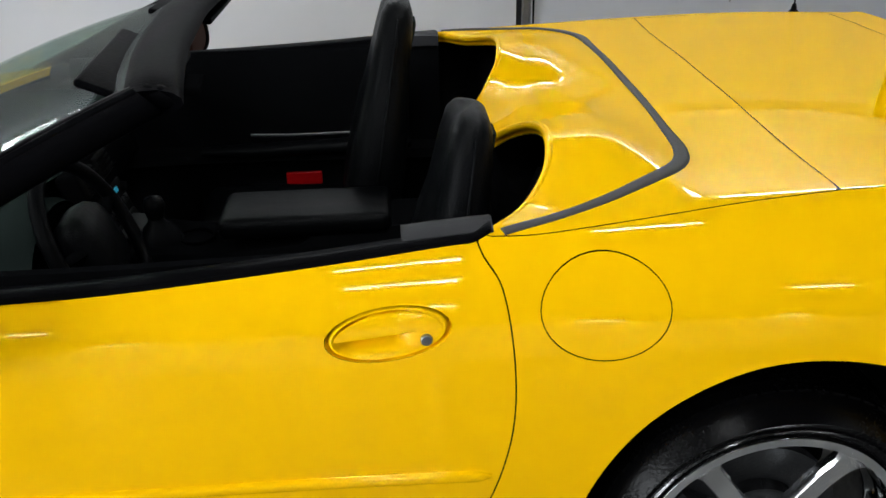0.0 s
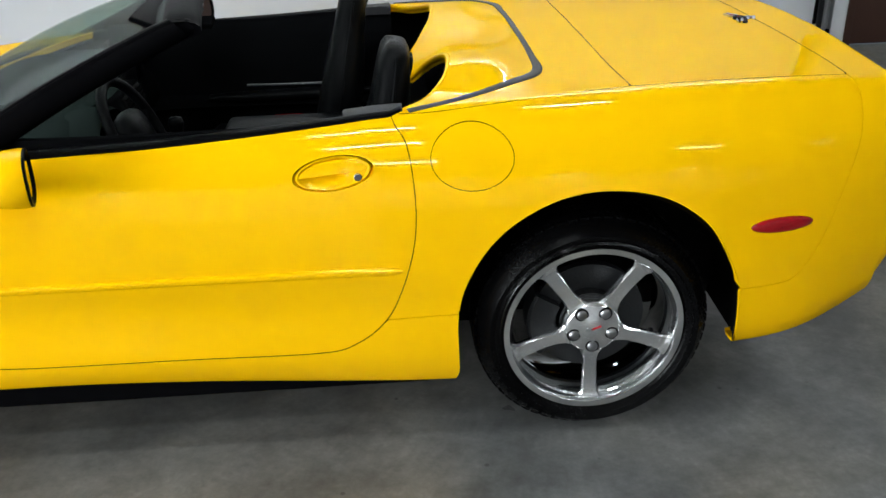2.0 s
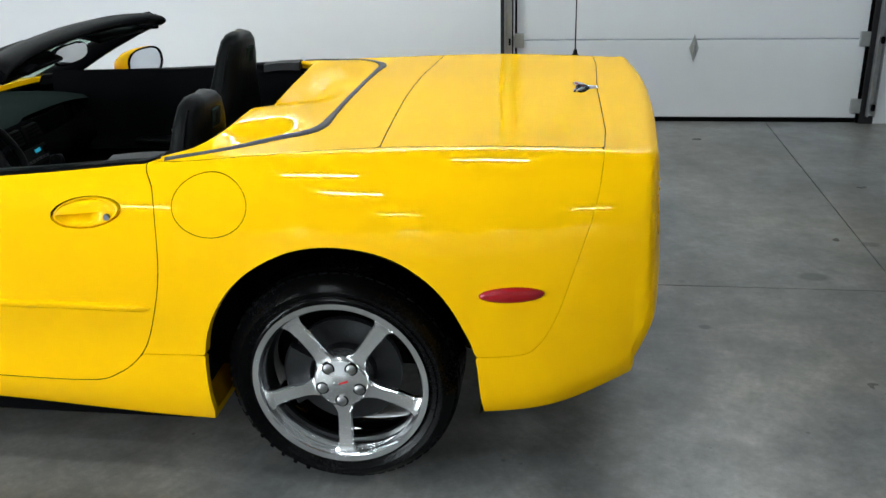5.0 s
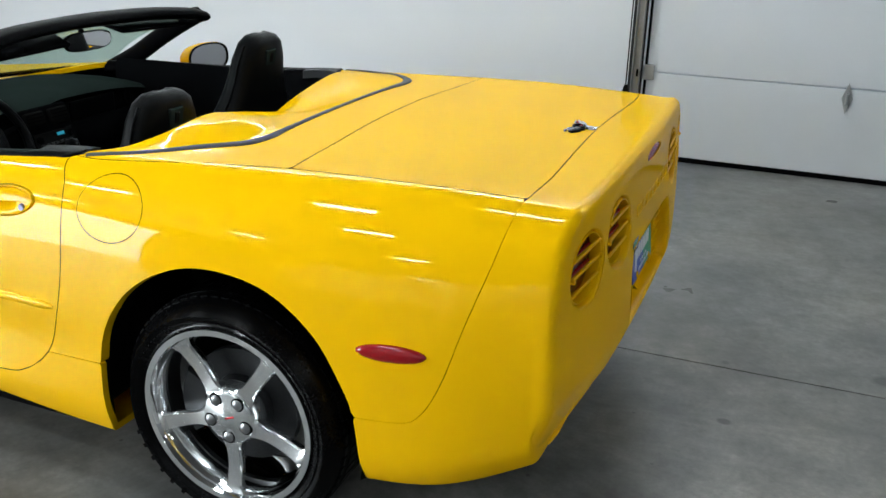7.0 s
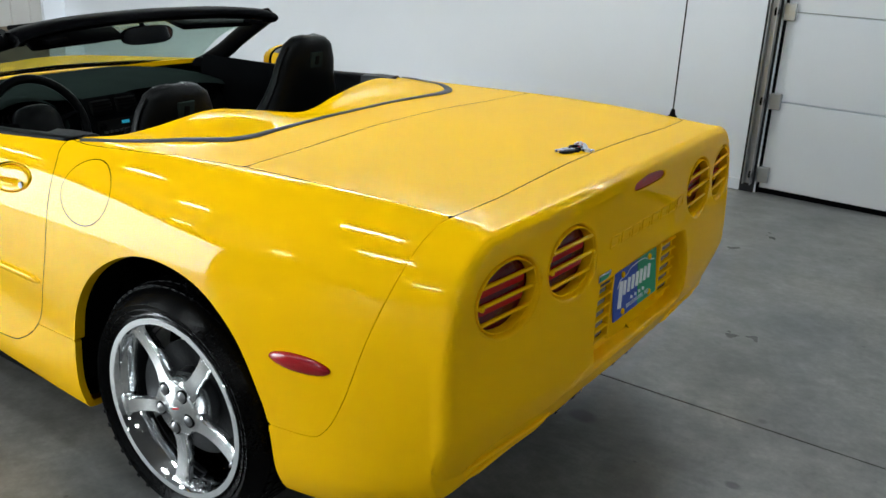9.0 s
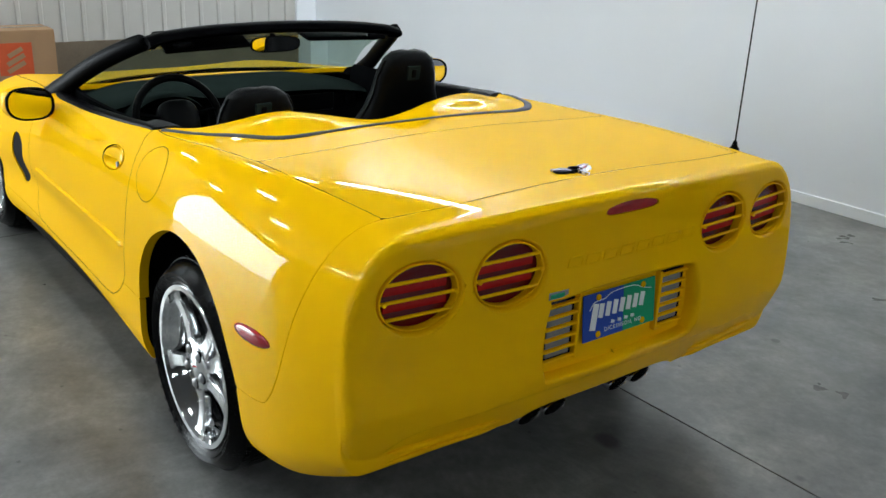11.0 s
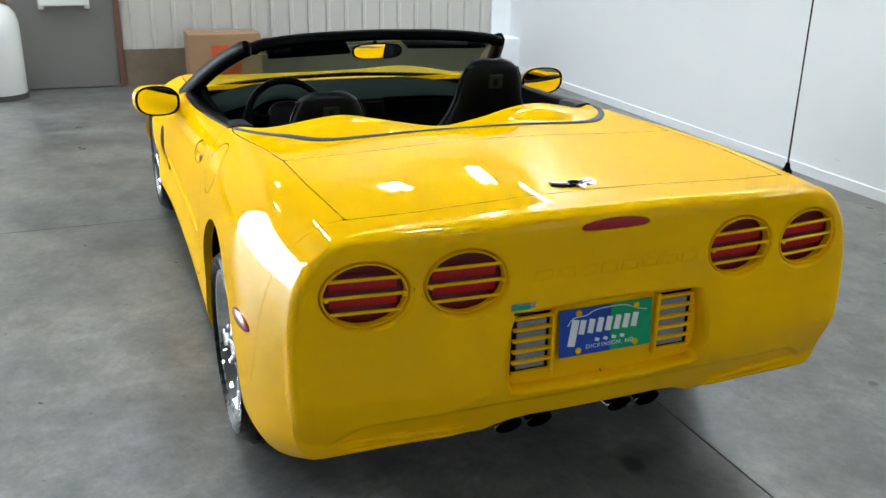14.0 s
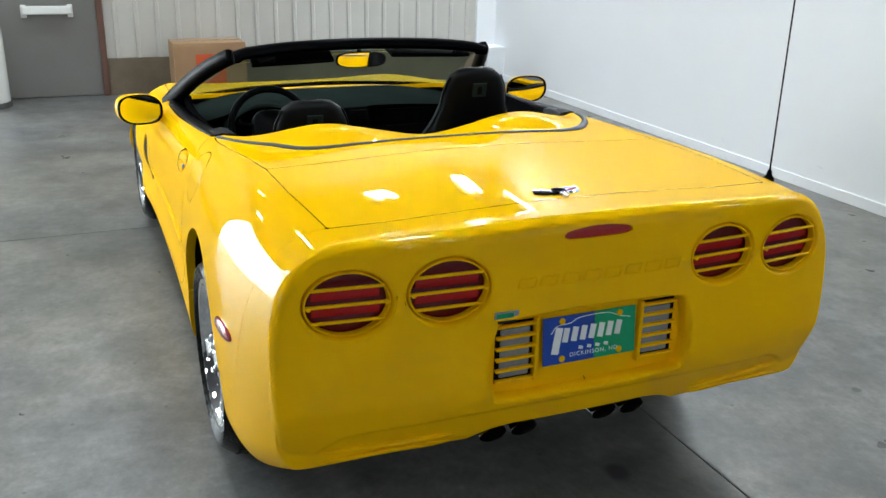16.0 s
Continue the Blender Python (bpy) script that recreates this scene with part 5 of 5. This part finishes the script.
# ---- the hall ----
def concrete():
    """Power-trowelled grey concrete: cloudy patches, fine speckle, scratches, dark oil spots and two tyre prints."""
    m = bpy.data.materials.new("polished_concrete")
    m.use_nodes = True
    nt = m.node_tree
    P, L = nt.nodes["Principled BSDF"], nt.links.new
    geo = nt.nodes.new("ShaderNodeNewGeometry")
    pos = geo.outputs["Position"]

    def noise_(scale, detail, rough=.55, dist=0.0):
        n = nt.nodes.new("ShaderNodeTexNoise")
        n.inputs["Scale"].default_value, n.inputs["Detail"].default_value = scale, detail
        n.inputs["Roughness"].default_value, n.inputs["Distortion"].default_value = rough, dist
        L(pos, n.inputs["Vector"])
        return n.outputs[0]

    def remap(v, a, b, lo, hi):
        n = nt.nodes.new("ShaderNodeMapRange")
        for k, x in enumerate((a, b, lo, hi)):
            n.inputs[k + 1].default_value = x
        L(v, n.inputs[0])
        return n.outputs[0]

    def times(a, b):
        n = nt.nodes.new("ShaderNodeMath")
        n.operation = "MULTIPLY"
        L(a, n.inputs[0])
        L(b, n.inputs[1])
        return n.outputs[0]
    cloud = remap(noise_(.6, 4, .5), .30, .70, .74, 1.22)
    patch = remap(noise_(2.3, 5, .62), .25, .75, .56, 1.44)
    streak = remap(noise_(7.0, 5, .65), .20, .80, .58, 1.42)
    grain = remap(noise_(45, 2, .6), .25, .75, .90, 1.10)
    vor = nt.nodes.new("ShaderNodeTexVoronoi")
    vor.inputs["Scale"].default_value = 1.7
    L(pos, vor.inputs["Vector"])
    dots = remap(vor.outputs["Distance"], .02, .04, .45, 1.0)
    v = times(times(times(cloud, patch), times(grain, streak)), dots)
    # small dark specks
    fine = nt.nodes.new("ShaderNodeTexVoronoi")
    fine.inputs["Scale"].default_value = 6.5
    L(pos, fine.inputs["Vector"])
    v = times(v, remap(fine.outputs["Distance"], .03, .06, .5, 1.0))
    v = times(v, remap(noise_(22, 6, .75), .30, .70, .78, 1.22))
    for x, y, sx, sy, deep in ((1.70, .75, .07, .045, .35), (.63, .31, .05, .04, .4), (1.17, .23, .025, .02, .4), (2.05, 1.15, .05, .03, .5), (.48, 1.5, .02, .02, .4), (1.0, -.34, .12, .10, .72), (1.12, -.62, .10, .08, .75)):
        sub_ = nt.nodes.new("ShaderNodeVectorMath")
        sub_.operation = "SUBTRACT"
        sub_.inputs[1].default_value = (x, y, 0)
        L(pos, sub_.inputs[0])
        mul = nt.nodes.new("ShaderNodeVectorMath")
        mul.operation = "MULTIPLY"
        mul.inputs[1].default_value = (1 / sx, 1 / sy, 0)
        L(sub_.outputs[0], mul.inputs[0])
        ln = nt.nodes.new("ShaderNodeVectorMath")
        ln.operation = "LENGTH"
        L(mul.outputs[0], ln.inputs[0])
        v = times(v, remap(ln.outputs["Value"], .7, 1.15, deep, 1.0))
    col = nt.nodes.new("ShaderNodeMix")
    col.data_type = "RGBA"
    col.blend_type = "MULTIPLY"
    col.inputs[0].default_value = 1.0
    ramp = nt.nodes.new("ShaderNodeValToRGB")
    ramp.color_ramp.elements[0].color = (.128, .128, .119, 1)
    ramp.color_ramp.elements[1].color = (.124, .135, .146, 1)
    L(remap(noise_(.35, 3), .3, .7, 0, 1), ramp.inputs[0])
    stain = nt.nodes.new("ShaderNodeMix")
    stain.data_type = "RGBA"
    stain.inputs[7].default_value = (.135, .112, .080, 1)
    L(remap(noise_(1.1, 3, .5), .25, .85, 0, .6), stain.inputs[0])
    L(ramp.outputs[0], stain.inputs[6])
    L(stain.outputs[2], col.inputs[6])
    L(v, col.inputs[7])
    L(col.outputs[2], P.inputs["Base Color"])
    L(remap(noise_(2.8, 4, .6), .3, .7, .27, .42), P.inputs["Roughness"])
    P.inputs["Specular IOR Level"].default_value = .55
    bp = nt.nodes.new("ShaderNodeBump")
    bp.inputs["Strength"].default_value, bp.inputs["Distance"].default_value = .08, .002
    L(noise_(60, 3), bp.inputs["Height"])
    L(bp.outputs[0], P.inputs["Normal"])
    return m


FLOOR = concrete()
DRYWALL = mat("white_wall_paint", (0.80, 0.82, 0.86), rough=0.55, var=0.02, var_scale=1.2, bump=0.08, scale=160)
_nt = DRYWALL.node_tree
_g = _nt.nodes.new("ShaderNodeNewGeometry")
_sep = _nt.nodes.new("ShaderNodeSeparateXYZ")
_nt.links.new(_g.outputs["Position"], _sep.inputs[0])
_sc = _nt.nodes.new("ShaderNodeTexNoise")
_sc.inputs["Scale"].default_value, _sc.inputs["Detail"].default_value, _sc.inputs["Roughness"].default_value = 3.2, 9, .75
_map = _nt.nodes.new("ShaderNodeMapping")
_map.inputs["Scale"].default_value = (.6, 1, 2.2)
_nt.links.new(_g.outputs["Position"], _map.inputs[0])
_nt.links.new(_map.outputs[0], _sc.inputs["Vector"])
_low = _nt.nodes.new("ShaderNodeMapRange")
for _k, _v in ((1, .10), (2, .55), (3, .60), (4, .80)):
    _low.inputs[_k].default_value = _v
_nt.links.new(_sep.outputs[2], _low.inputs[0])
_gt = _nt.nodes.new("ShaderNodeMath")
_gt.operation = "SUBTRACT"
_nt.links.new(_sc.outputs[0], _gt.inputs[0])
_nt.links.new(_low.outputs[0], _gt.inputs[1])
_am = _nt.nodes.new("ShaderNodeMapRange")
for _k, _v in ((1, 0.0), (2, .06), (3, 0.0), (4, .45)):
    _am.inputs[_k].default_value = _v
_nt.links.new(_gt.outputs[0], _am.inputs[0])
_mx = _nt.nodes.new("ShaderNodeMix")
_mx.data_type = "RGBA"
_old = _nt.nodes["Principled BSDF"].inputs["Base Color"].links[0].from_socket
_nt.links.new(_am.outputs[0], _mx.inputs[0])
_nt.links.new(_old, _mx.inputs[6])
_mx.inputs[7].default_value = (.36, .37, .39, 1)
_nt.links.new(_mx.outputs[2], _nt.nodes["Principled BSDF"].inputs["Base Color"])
CEIL = mat("grey_ceiling_deck", (0.09, 0.09, 0.095), rough=0.7, var=0.03, var_scale=1.0, bump=0.05)
RIBBED = mat("white_ribbed_metal", (0.52, 0.505, 0.48), rough=0.38, var=0.04, var_scale=2.0, bump=0.03, scale=60)
KICK = mat("brown_kick_board", (0.16, 0.125, 0.088), rough=0.7, var=0.3, var_scale=5, bump=0.3, scale=60)
GREY_DOOR = mat("grey_steel_door", (0.17, 0.165, 0.16), rough=0.42, var=0.06, var_scale=3, bump=0.04)
DOOR_FRAME = mat("brown_door_frame", (0.12, 0.06, 0.045), rough=0.5, var=0.15)
BROWN_DOOR = mat("dark_brown_door", (0.055, 0.022, 0.014), rough=0.45, var=0.12, bump=0.05)
GDOOR = mat("white_door_panel", (0.76, 0.78, 0.82), rough=0.42, var=0.02, var_scale=2, bump=0.10, scale=90)
GALV = mat("galvanised_steel", (0.42, 0.43, 0.44), rough=0.4, metal=0.85, var=0.2, var_scale=12)
CARD = mat("brown_cardboard", (0.36, 0.22, 0.12), rough=0.85, var=0.08, var_scale=5, bump=0.2, scale=120)
ORANGE = mat("orange_print", (0.62, 0.10, 0.03), rough=0.8, var=0.08)
TANK_WHITE = mat("white_enamel", (0.80, 0.81, 0.80), rough=0.25, coat=0.4, var=0.03, var_scale=4)
# tones of two unseen walls, set for what paint and wheels reflect
BACK_WALL = mat("unseen_wall_dark", (0.17, 0.17, 0.175), rough=0.7, var=0.1, var_scale=1, bump=0.05)
FAR_WALL = mat("unseen_wall_grey", (0.62, 0.63, 0.64), rough=0.7, var=0.1, var_scale=1, bump=0.05)
HEDGE = mat("green_foliage", (0.05, 0.11, 0.03), rough=0.8, var=0.5, var_scale=5, bump=0.8, scale=30)
JOINT = mat("floor_joint", (0.03, 0.03, 0.03), rough=0.9, var=0.3)
TUBE = mat("fluorescent_tube", (0.9, 0.95, 1.0), emit=20.0, emit_color=(0.975, 1.0, 0.995))
DAY = mat("daylight_backdrop", (0.9, 0.95, 1.0), emit=3.0, emit_color=(0.93, 0.97, 1.0))
for _m in (TUBE, DAY):
    _m.cycles.emission_sampling = "NONE"


def slab(name, x0, x1, y0, y1, z0, z1, material, parent=None, label="", bevel=0.0, kind="", category=""):
    ob = part(name, box_bm(x1 - x0, y1 - y0, z1 - z0, bevel, 2, at=((x0 + x1) / 2, (y0 + y1) / 2, (z0 + z1) / 2)), material, parent, label)
    if kind:
        tagged(ob, kind=kind)
    if category:
        tagged(ob, category=category)
    return ob


# floor: slabs between saw-cut joints
floor = slab("floor", ROOM_X0 - 6.5, ROOM_X1 + .3, -20, ROOM_Y1 + .3, -.20, -.012, JOINT, None, "grey polished concrete floor with saw-cut joints", kind="structure", category="floor")
XJ, YJ = [ROOM_X0 - 6.4, -2.47, 2.02, ROOM_X1 + .3], [-19.9, -3.85, .62, ROOM_Y1 + .3]
for x0, x1 in zip(XJ, XJ[1:]):
    for y0, y1 in zip(YJ, YJ[1:]):
        slab("concrete_slab", x0 + .0025, x1 - .0025, y0 + .0025, y1 - .0025, -.05, 0, FLOOR, floor, "", .002)

DX0, DX1, DZ = .25, 2.66, 2.6
PX0, PX1 = 2.86, 3.80
wall_side = tagged(new("wall_side"), "white painted plasterboard wall", "wall", kind="structure")
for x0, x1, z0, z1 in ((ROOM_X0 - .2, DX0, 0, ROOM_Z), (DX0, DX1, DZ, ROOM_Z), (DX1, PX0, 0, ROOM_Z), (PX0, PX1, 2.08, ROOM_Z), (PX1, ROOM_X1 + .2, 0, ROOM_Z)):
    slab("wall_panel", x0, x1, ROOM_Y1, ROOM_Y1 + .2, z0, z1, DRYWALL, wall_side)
wall_front = tagged(new("wall_front"), "white ribbed metal wall over a brown kick board", "wall", kind="structure")
OY0, OY1, OZ = -7.8, -3.6, 2.9
for y0, y1, z0, z1 in ((ROOM_Y0 - .2, OY0, 0, ROOM_Z), (OY0, OY1, OZ, ROOM_Z), (OY1, ROOM_Y1 + .2, 0, ROOM_Z)):
    slab("wall_core", ROOM_X0 - .2, ROOM_X0 - .03, y0, y1, z0, z1, RIBBED, wall_front)
# back and far walls are unseen: they close the hall and shape reflections
wall_back = slab("wall_back", ROOM_X1, ROOM_X1 + .2, ROOM_Y0, ROOM_Y1, 0, ROOM_Z, BACK_WALL, None, "unseen back wall, kept dark for what the tail reflects", kind="structure", category="wall")
wall_far = slab("wall_far", ROOM_X0, ROOM_X1, ROOM_Y0 - .2, ROOM_Y0, 0, ROOM_Z, FAR_WALL, None, "unseen far wall, its grey set for what the wheels reflect", kind="structure", category="wall")
slab("ceiling", ROOM_X0 - .2, ROOM_X1 + .2, ROOM_Y0 - .2, ROOM_Y1 + .2, ROOM_Z, ROOM_Z + .2, CEIL, None, "grey metal deck ceiling", kind="structure", category="ceiling")
slab("backdrop", ROOM_X0 - 6.2, ROOM_X0 - 6, -18, 4, -.01, 8, DAY, None, "bright overcast daylight outside", kind="structure", category="backdrop")
slab("hedge", ROOM_X0 - 5.6, ROOM_X0 - 4.6, -18, 4, 0, 1.1, HEDGE, None, "green hedge outside the open door", .2, "structure", "hedge")

area_lamp("daylight", DAY_WATTS, OZ - .06, OY1 - OY0 - .06, Matrix.Translation((ROOM_X0 - .02, (OY0 + OY1) / 2, OZ / 2)) @ Matrix.Rotation(radians(-90), 4, "Y"), None, (0.93, 0.97, 1.0))

# ribbed sheet with its kick board
KZ = .36
prof = []
y = ROOM_Y0
while y < ROOM_Y1 - .01:
    for dy, d in ((0, .0), (.085, .0), (.095, .018), (.125, .018), (.135, 0)):
        prof.append((min(y + dy, ROOM_Y1), d))
    y += .20
prof.append((ROOM_Y1, 0))
NDY0, NDY1 = -1.80, -.86


def ribs(y0, y1, z0, z1):
    pr = [(y0, 0)] + [(a, d) for a, d in prof if y0 < a < y1] + [(y1, 0)]
    return loft_bm([[(ROOM_X0 - .01 + d, a, z0) for a, d in pr] + [(ROOM_X0 - .028, y1, z0), (ROOM_X0 - .028, y0, z0)],
                    [(ROOM_X0 - .01 + d, a, z1) for a, d in pr] + [(ROOM_X0 - .028, y1, z1), (ROOM_X0 - .028, y0, z1)]])


part("ribbed_sheet", ribs(OY1, NDY0 - .06, KZ, ROOM_Z), RIBBED, wall_front)
part("ribbed_sheet", ribs(ROOM_Y0, OY0, KZ, ROOM_Z), RIBBED, wall_front)
part("ribbed_sheet", ribs(OY0, OY1, OZ, ROOM_Z), RIBBED, wall_front)
part("ribbed_sheet", ribs(NDY1 + .06, ROOM_Y1, KZ, ROOM_Z), RIBBED, wall_front)
part("ribbed_sheet", ribs(NDY0 - .06, NDY1 + .06, 2.14, ROOM_Z), RIBBED, wall_front)
slab("kick_board", ROOM_X0 - .03, ROOM_X0 + .02, NDY1 + .06, ROOM_Y1, 0, KZ, KICK, wall_front, "brown kick board", .004)
slab("kick_board", ROOM_X0 - .03, ROOM_X0 + .02, OY1, NDY0 - .06, 0, KZ, KICK, wall_front, "brown kick board", .004)

# grey steel door in the ribbed wall
d1 = tagged(new("door_1"), "closed grey steel door in a brown frame", "door", kind="structure")
slab("leaf", ROOM_X0 - .03, ROOM_X0 + .01, NDY0, NDY1, .008, 2.08, GREY_DOOR, d1, "", .003)
for y0, y1 in ((NDY0 - .06, NDY0), (NDY1, NDY1 + .06)):
    slab("door_jamb", ROOM_X0 - .03, ROOM_X0 + .04, y0, y1, 0, 2.14, DOOR_FRAME, d1, "reddish brown door frame", .004)
slab("door_head", ROOM_X0 - .03, ROOM_X0 + .04, NDY0, NDY1, 2.08, 2.14, DOOR_FRAME, d1, "", .004)
slab("push_bar", ROOM_X0 + .05, ROOM_X0 + .09, -1.52, -1.08, .80, .88, TANK_WHITE, d1, "white panic push bar", .01)
for yy in (-1.50, -1.09):
    slab("bar_end", ROOM_X0 + .005, ROOM_X0 + .06, yy - .03, yy + .02, .77, .89, TANK_WHITE, d1, "", .006)

# sectional vehicle door
d2 = tagged(new("door_2"), "closed white sectional garage door with galvanised tracks", "garage door", kind="structure")
zz = .03
for k, h in enumerate((.55, .53, .53, .53, .53)):
    slab("door_section", DX0 - .02, DX1 + .02, ROOM_Y1 + .03, ROOM_Y1 + .08, zz + .002, zz + h - .004, GDOOR, d2, "", .006)
    zz += h
slab("bottom_seal", DX0, DX1, ROOM_Y1 + .03, ROOM_Y1 + .075, 0, .03, BLACK_TRIM, d2)

# dark brown door beside it
d3 = tagged(new("door_3"), "closed dark brown door", "door", kind="structure")
slab("leaf", PX0 + .05, PX1 - .05, ROOM_Y1 + .02, ROOM_Y1 + .06, .008, 2.03, BROWN_DOOR, d3, "", .003)
for x0, x1 in ((PX0, PX0 + .05), (PX1 - .05, PX1)):
    slab("door_jamb", x0, x1, ROOM_Y1 - .015, ROOM_Y1 + .1, 0, 2.08, BROWN_DOOR, d3, "", .004)

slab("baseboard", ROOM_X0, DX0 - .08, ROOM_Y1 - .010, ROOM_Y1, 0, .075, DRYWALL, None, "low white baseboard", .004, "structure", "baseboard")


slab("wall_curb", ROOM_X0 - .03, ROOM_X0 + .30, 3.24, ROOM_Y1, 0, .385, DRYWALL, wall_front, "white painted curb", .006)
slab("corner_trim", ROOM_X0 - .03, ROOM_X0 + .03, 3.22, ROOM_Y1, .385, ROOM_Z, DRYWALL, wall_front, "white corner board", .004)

# cardboard box
box = tagged(new("cardboard_box"), "large brown cardboard box with an orange printed square", "box")
box.location = (-6.62, .13, 0)
bw, bd, bh = .345, .21, .545
rings = []
for z, g in ((0, 0), (.012, .002), (bh - .012, .002), (bh, 0)):
    rings.append([(-bd - g, -bw - g, z), (bd + g, -bw - g, z), (bd + g, bw + g, z), (-bd - g, bw + g, z)])
part("carton", loft_bm(rings), CARD, box)
for s in (-1, 1):
    m = Matrix.Translation((s * bd / 2, 0, bh + .004)) @ Matrix.Rotation(s * .02, 4, "Y")
    part("flap", box_bm(bd - .003, bw * 2, .006, .002, turn=m), CARD, box)
part("tape", box_bm(.05, bw * 2 - .01, .002, .0005, at=(0, 0, bh + .010)), CLEAR_LENS, box, "clear packing tape")
part("printed_square", box_bm(.002, .285, .285, .0005, at=(bd + .003, -.0, .30)), ORANGE, box, "orange printed square")
for i in range(3):
    part("print_bar", box_bm(.001, .17 - .03 * (i == 0), .040, .0003, at=(bd + .0045, .0, .36 - .065 * i), turn=Matrix.Rotation(.5, 4, "X")), CARD, box)

# white cylinder tank
tank = tagged(new("water_tank"), "white enamelled cylinder tank with a domed top", "tank")
tank.location = (-6.62, -1.95, 0)
part("shell", lathe_bm([(1e-5, .03), (.235, .03), (.25, .05), (.25, .62), (.245, .70), (.225, .77), (.185, .825), (.12, .855), (.06, .865), (1e-5, .866)], 48, "z"), TANK_WHITE, tank, "", 50)
part("foot_ring", lathe_bm([(.24, 0), (.258, 0), (.258, .05), (.24, .05), (.24, 0)], 48, "z"), GREY_SEAL, tank, "grey foot ring", 30)
part("neck", lathe_bm([(1e-5, .93), (.05, .93), (.06, .90), (.06, .85), (1e-5, .85)], 24, "z"), BLACK_TRIM, tank, "black neck fitting", 40)

# tracks, jambs and hardware of the vehicle door
for x0 in (DX0 - .07, DX1 + .01):
    slab("jamb", x0 - .03, x0 + .06, ROOM_Y1 - .012, ROOM_Y1 + .03, 0, DZ, GREY_PLASTIC, d2, "dark painted jamb", .004)
    bmt = loft_bm([[(x0 + .0 + a, ROOM_Y1 - .02 + b, z) for a, b in ((0, 0), (.05, 0), (.05, -.05), (.045, -.05), (.045, -.006), (.005, -.006), (.005, -.05), (0, -.05))] for z in (.06, DZ + .3)])
    part("track", bmt, GALV, d2, "galvanised roller track", 20)
    for z in (.12, .58, 1.11, 1.64):
        part("roller_bracket", box_bm(.09, .03, .10, .006, at=(x0 + (.09 if x0 < 1 else -.05), ROOM_Y1 + .015, z)), GALV, d2)
        part("roller", disc_bm(.024, "x", (x0 + .05, ROOM_Y1 - .045, z), 16, .02, .003), BLACK_TRIM, d2, "", 40)
    part("side_seal", box_bm(.02, .02, DZ, .004, at=(x0 + (.075 if x0 < 1 else -.04), ROOM_Y1 + .02, DZ / 2)), BLACK_TRIM, d2)
loz = loft_bm([[(1.49 + a, ROOM_Y1 + y, .52 + b) for a, b in ((-.032, 0), (0, .095), (.032, 0), (0, -.095))] for y in (.03, .018)])
part("lift_plate", loz, GALV, d2, "small galvanised diamond plate")
part("lift_handle", box_bm(.02, .03, .07, .005, at=(1.49, ROOM_Y1 + .010, .52)), GALV, d2)

# ceiling lights: twin-tube strips, with unseen fill strips added
def strip_light(x, y, along="x"):
    t = tagged(new("ceiling_light"), "white twin-tube strip light, one of a set with added fill strips", "ceiling light", "ceiling lights")
    body = loft_bm([[(-.27, -.11, 0), (-.27, -.06, -.045), (-.27, .06, -.045), (-.27, .11, 0)], [(.27, -.11, 0), (.27, -.06, -.045), (.27, .06, -.045), (.27, .11, 0)]])
    part("reflector", body, TANK_WHITE, t)
    for xx in (-.2, .2):
        part("hanger", tube_bm([(xx, 0, 0), (xx, 0, .25)], .006, 6), GALV, t)
    for yy in (-.08, .08):
        part("tube", tube_bm([(-.25, yy, -.062), (.25, yy, -.062)], .019, 10), TUBE, t, "glowing fluorescent tube")
    area_lamp("strip_lamp", STRIP_WATTS, .50, .18, pose(0, 0, -.088), t)
    t.matrix_basis = pose(x, y, ROOM_Z - .25, 0, 0, 0 if along == "x" else 90)
    return t


first = strip_light(-6.0, -5.2)
# the last list holds unseen extra strips that fill tail, deck and floor
for x, y in [(x, y) for x in (-6.0, -3.4, -.8) for y in (-5.2, -2.65, -1.25)] + [(-6.2, 1.75), (-6.2, 2.75)] + [(x, -11.0) for x in (-4.2, -1.6, 1.0, 3.6)] + [(1.8, -4.6), (4.2, -3.4), (4.4, -5.4), (7.4, -2.8), (.3, .1), (5.6, .5), (7.6, -.6), (7.6, 1.4), (9.8, -2.2), (9.8, -1.3), (9.8, -.4), (9.8, .5), (9.8, 1.4), (9.8, 2.3)]:
    if (x, y) != (-6.0, -5.2):
        copy_thing(first, pose(x, y, ROOM_Z - .25))


# a run of end-to-end tubes beside the wall
def tube_run(x, y):
    t = tagged(new("tube_light"), "white single-tube batten light in a continuous run", "ceiling light", "run of batten lights")
    part("batten", loft_bm([[(e, -.05, 0), (e, -.03, -.04), (e, .03, -.04), (e, .05, 0)] for e in (-.62, .62)]), TANK_WHITE, t)
    part("tube", tube_bm([(-.58, 0, -.056), (.58, 0, -.056)], .016, 10), TUBE, t, "glowing fluorescent tube")
    for xx in (-.45, .45):
        part("hanger", tube_bm([(xx, 0, 0), (xx, 0, .2)], .006, 6), GALV, t)
    area_lamp("batten_lamp", RUN_WATTS, 1.16, .05, pose(0, 0, -.078), t)
    t.matrix_basis = pose(x, y, ROOM_Z - .2)
    return t


run = tube_run(-5.6, 3.28)
for k in range(1, 7):
    copy_thing(run, pose(-5.6 + 1.27 * k, 3.28, ROOM_Z - .2))
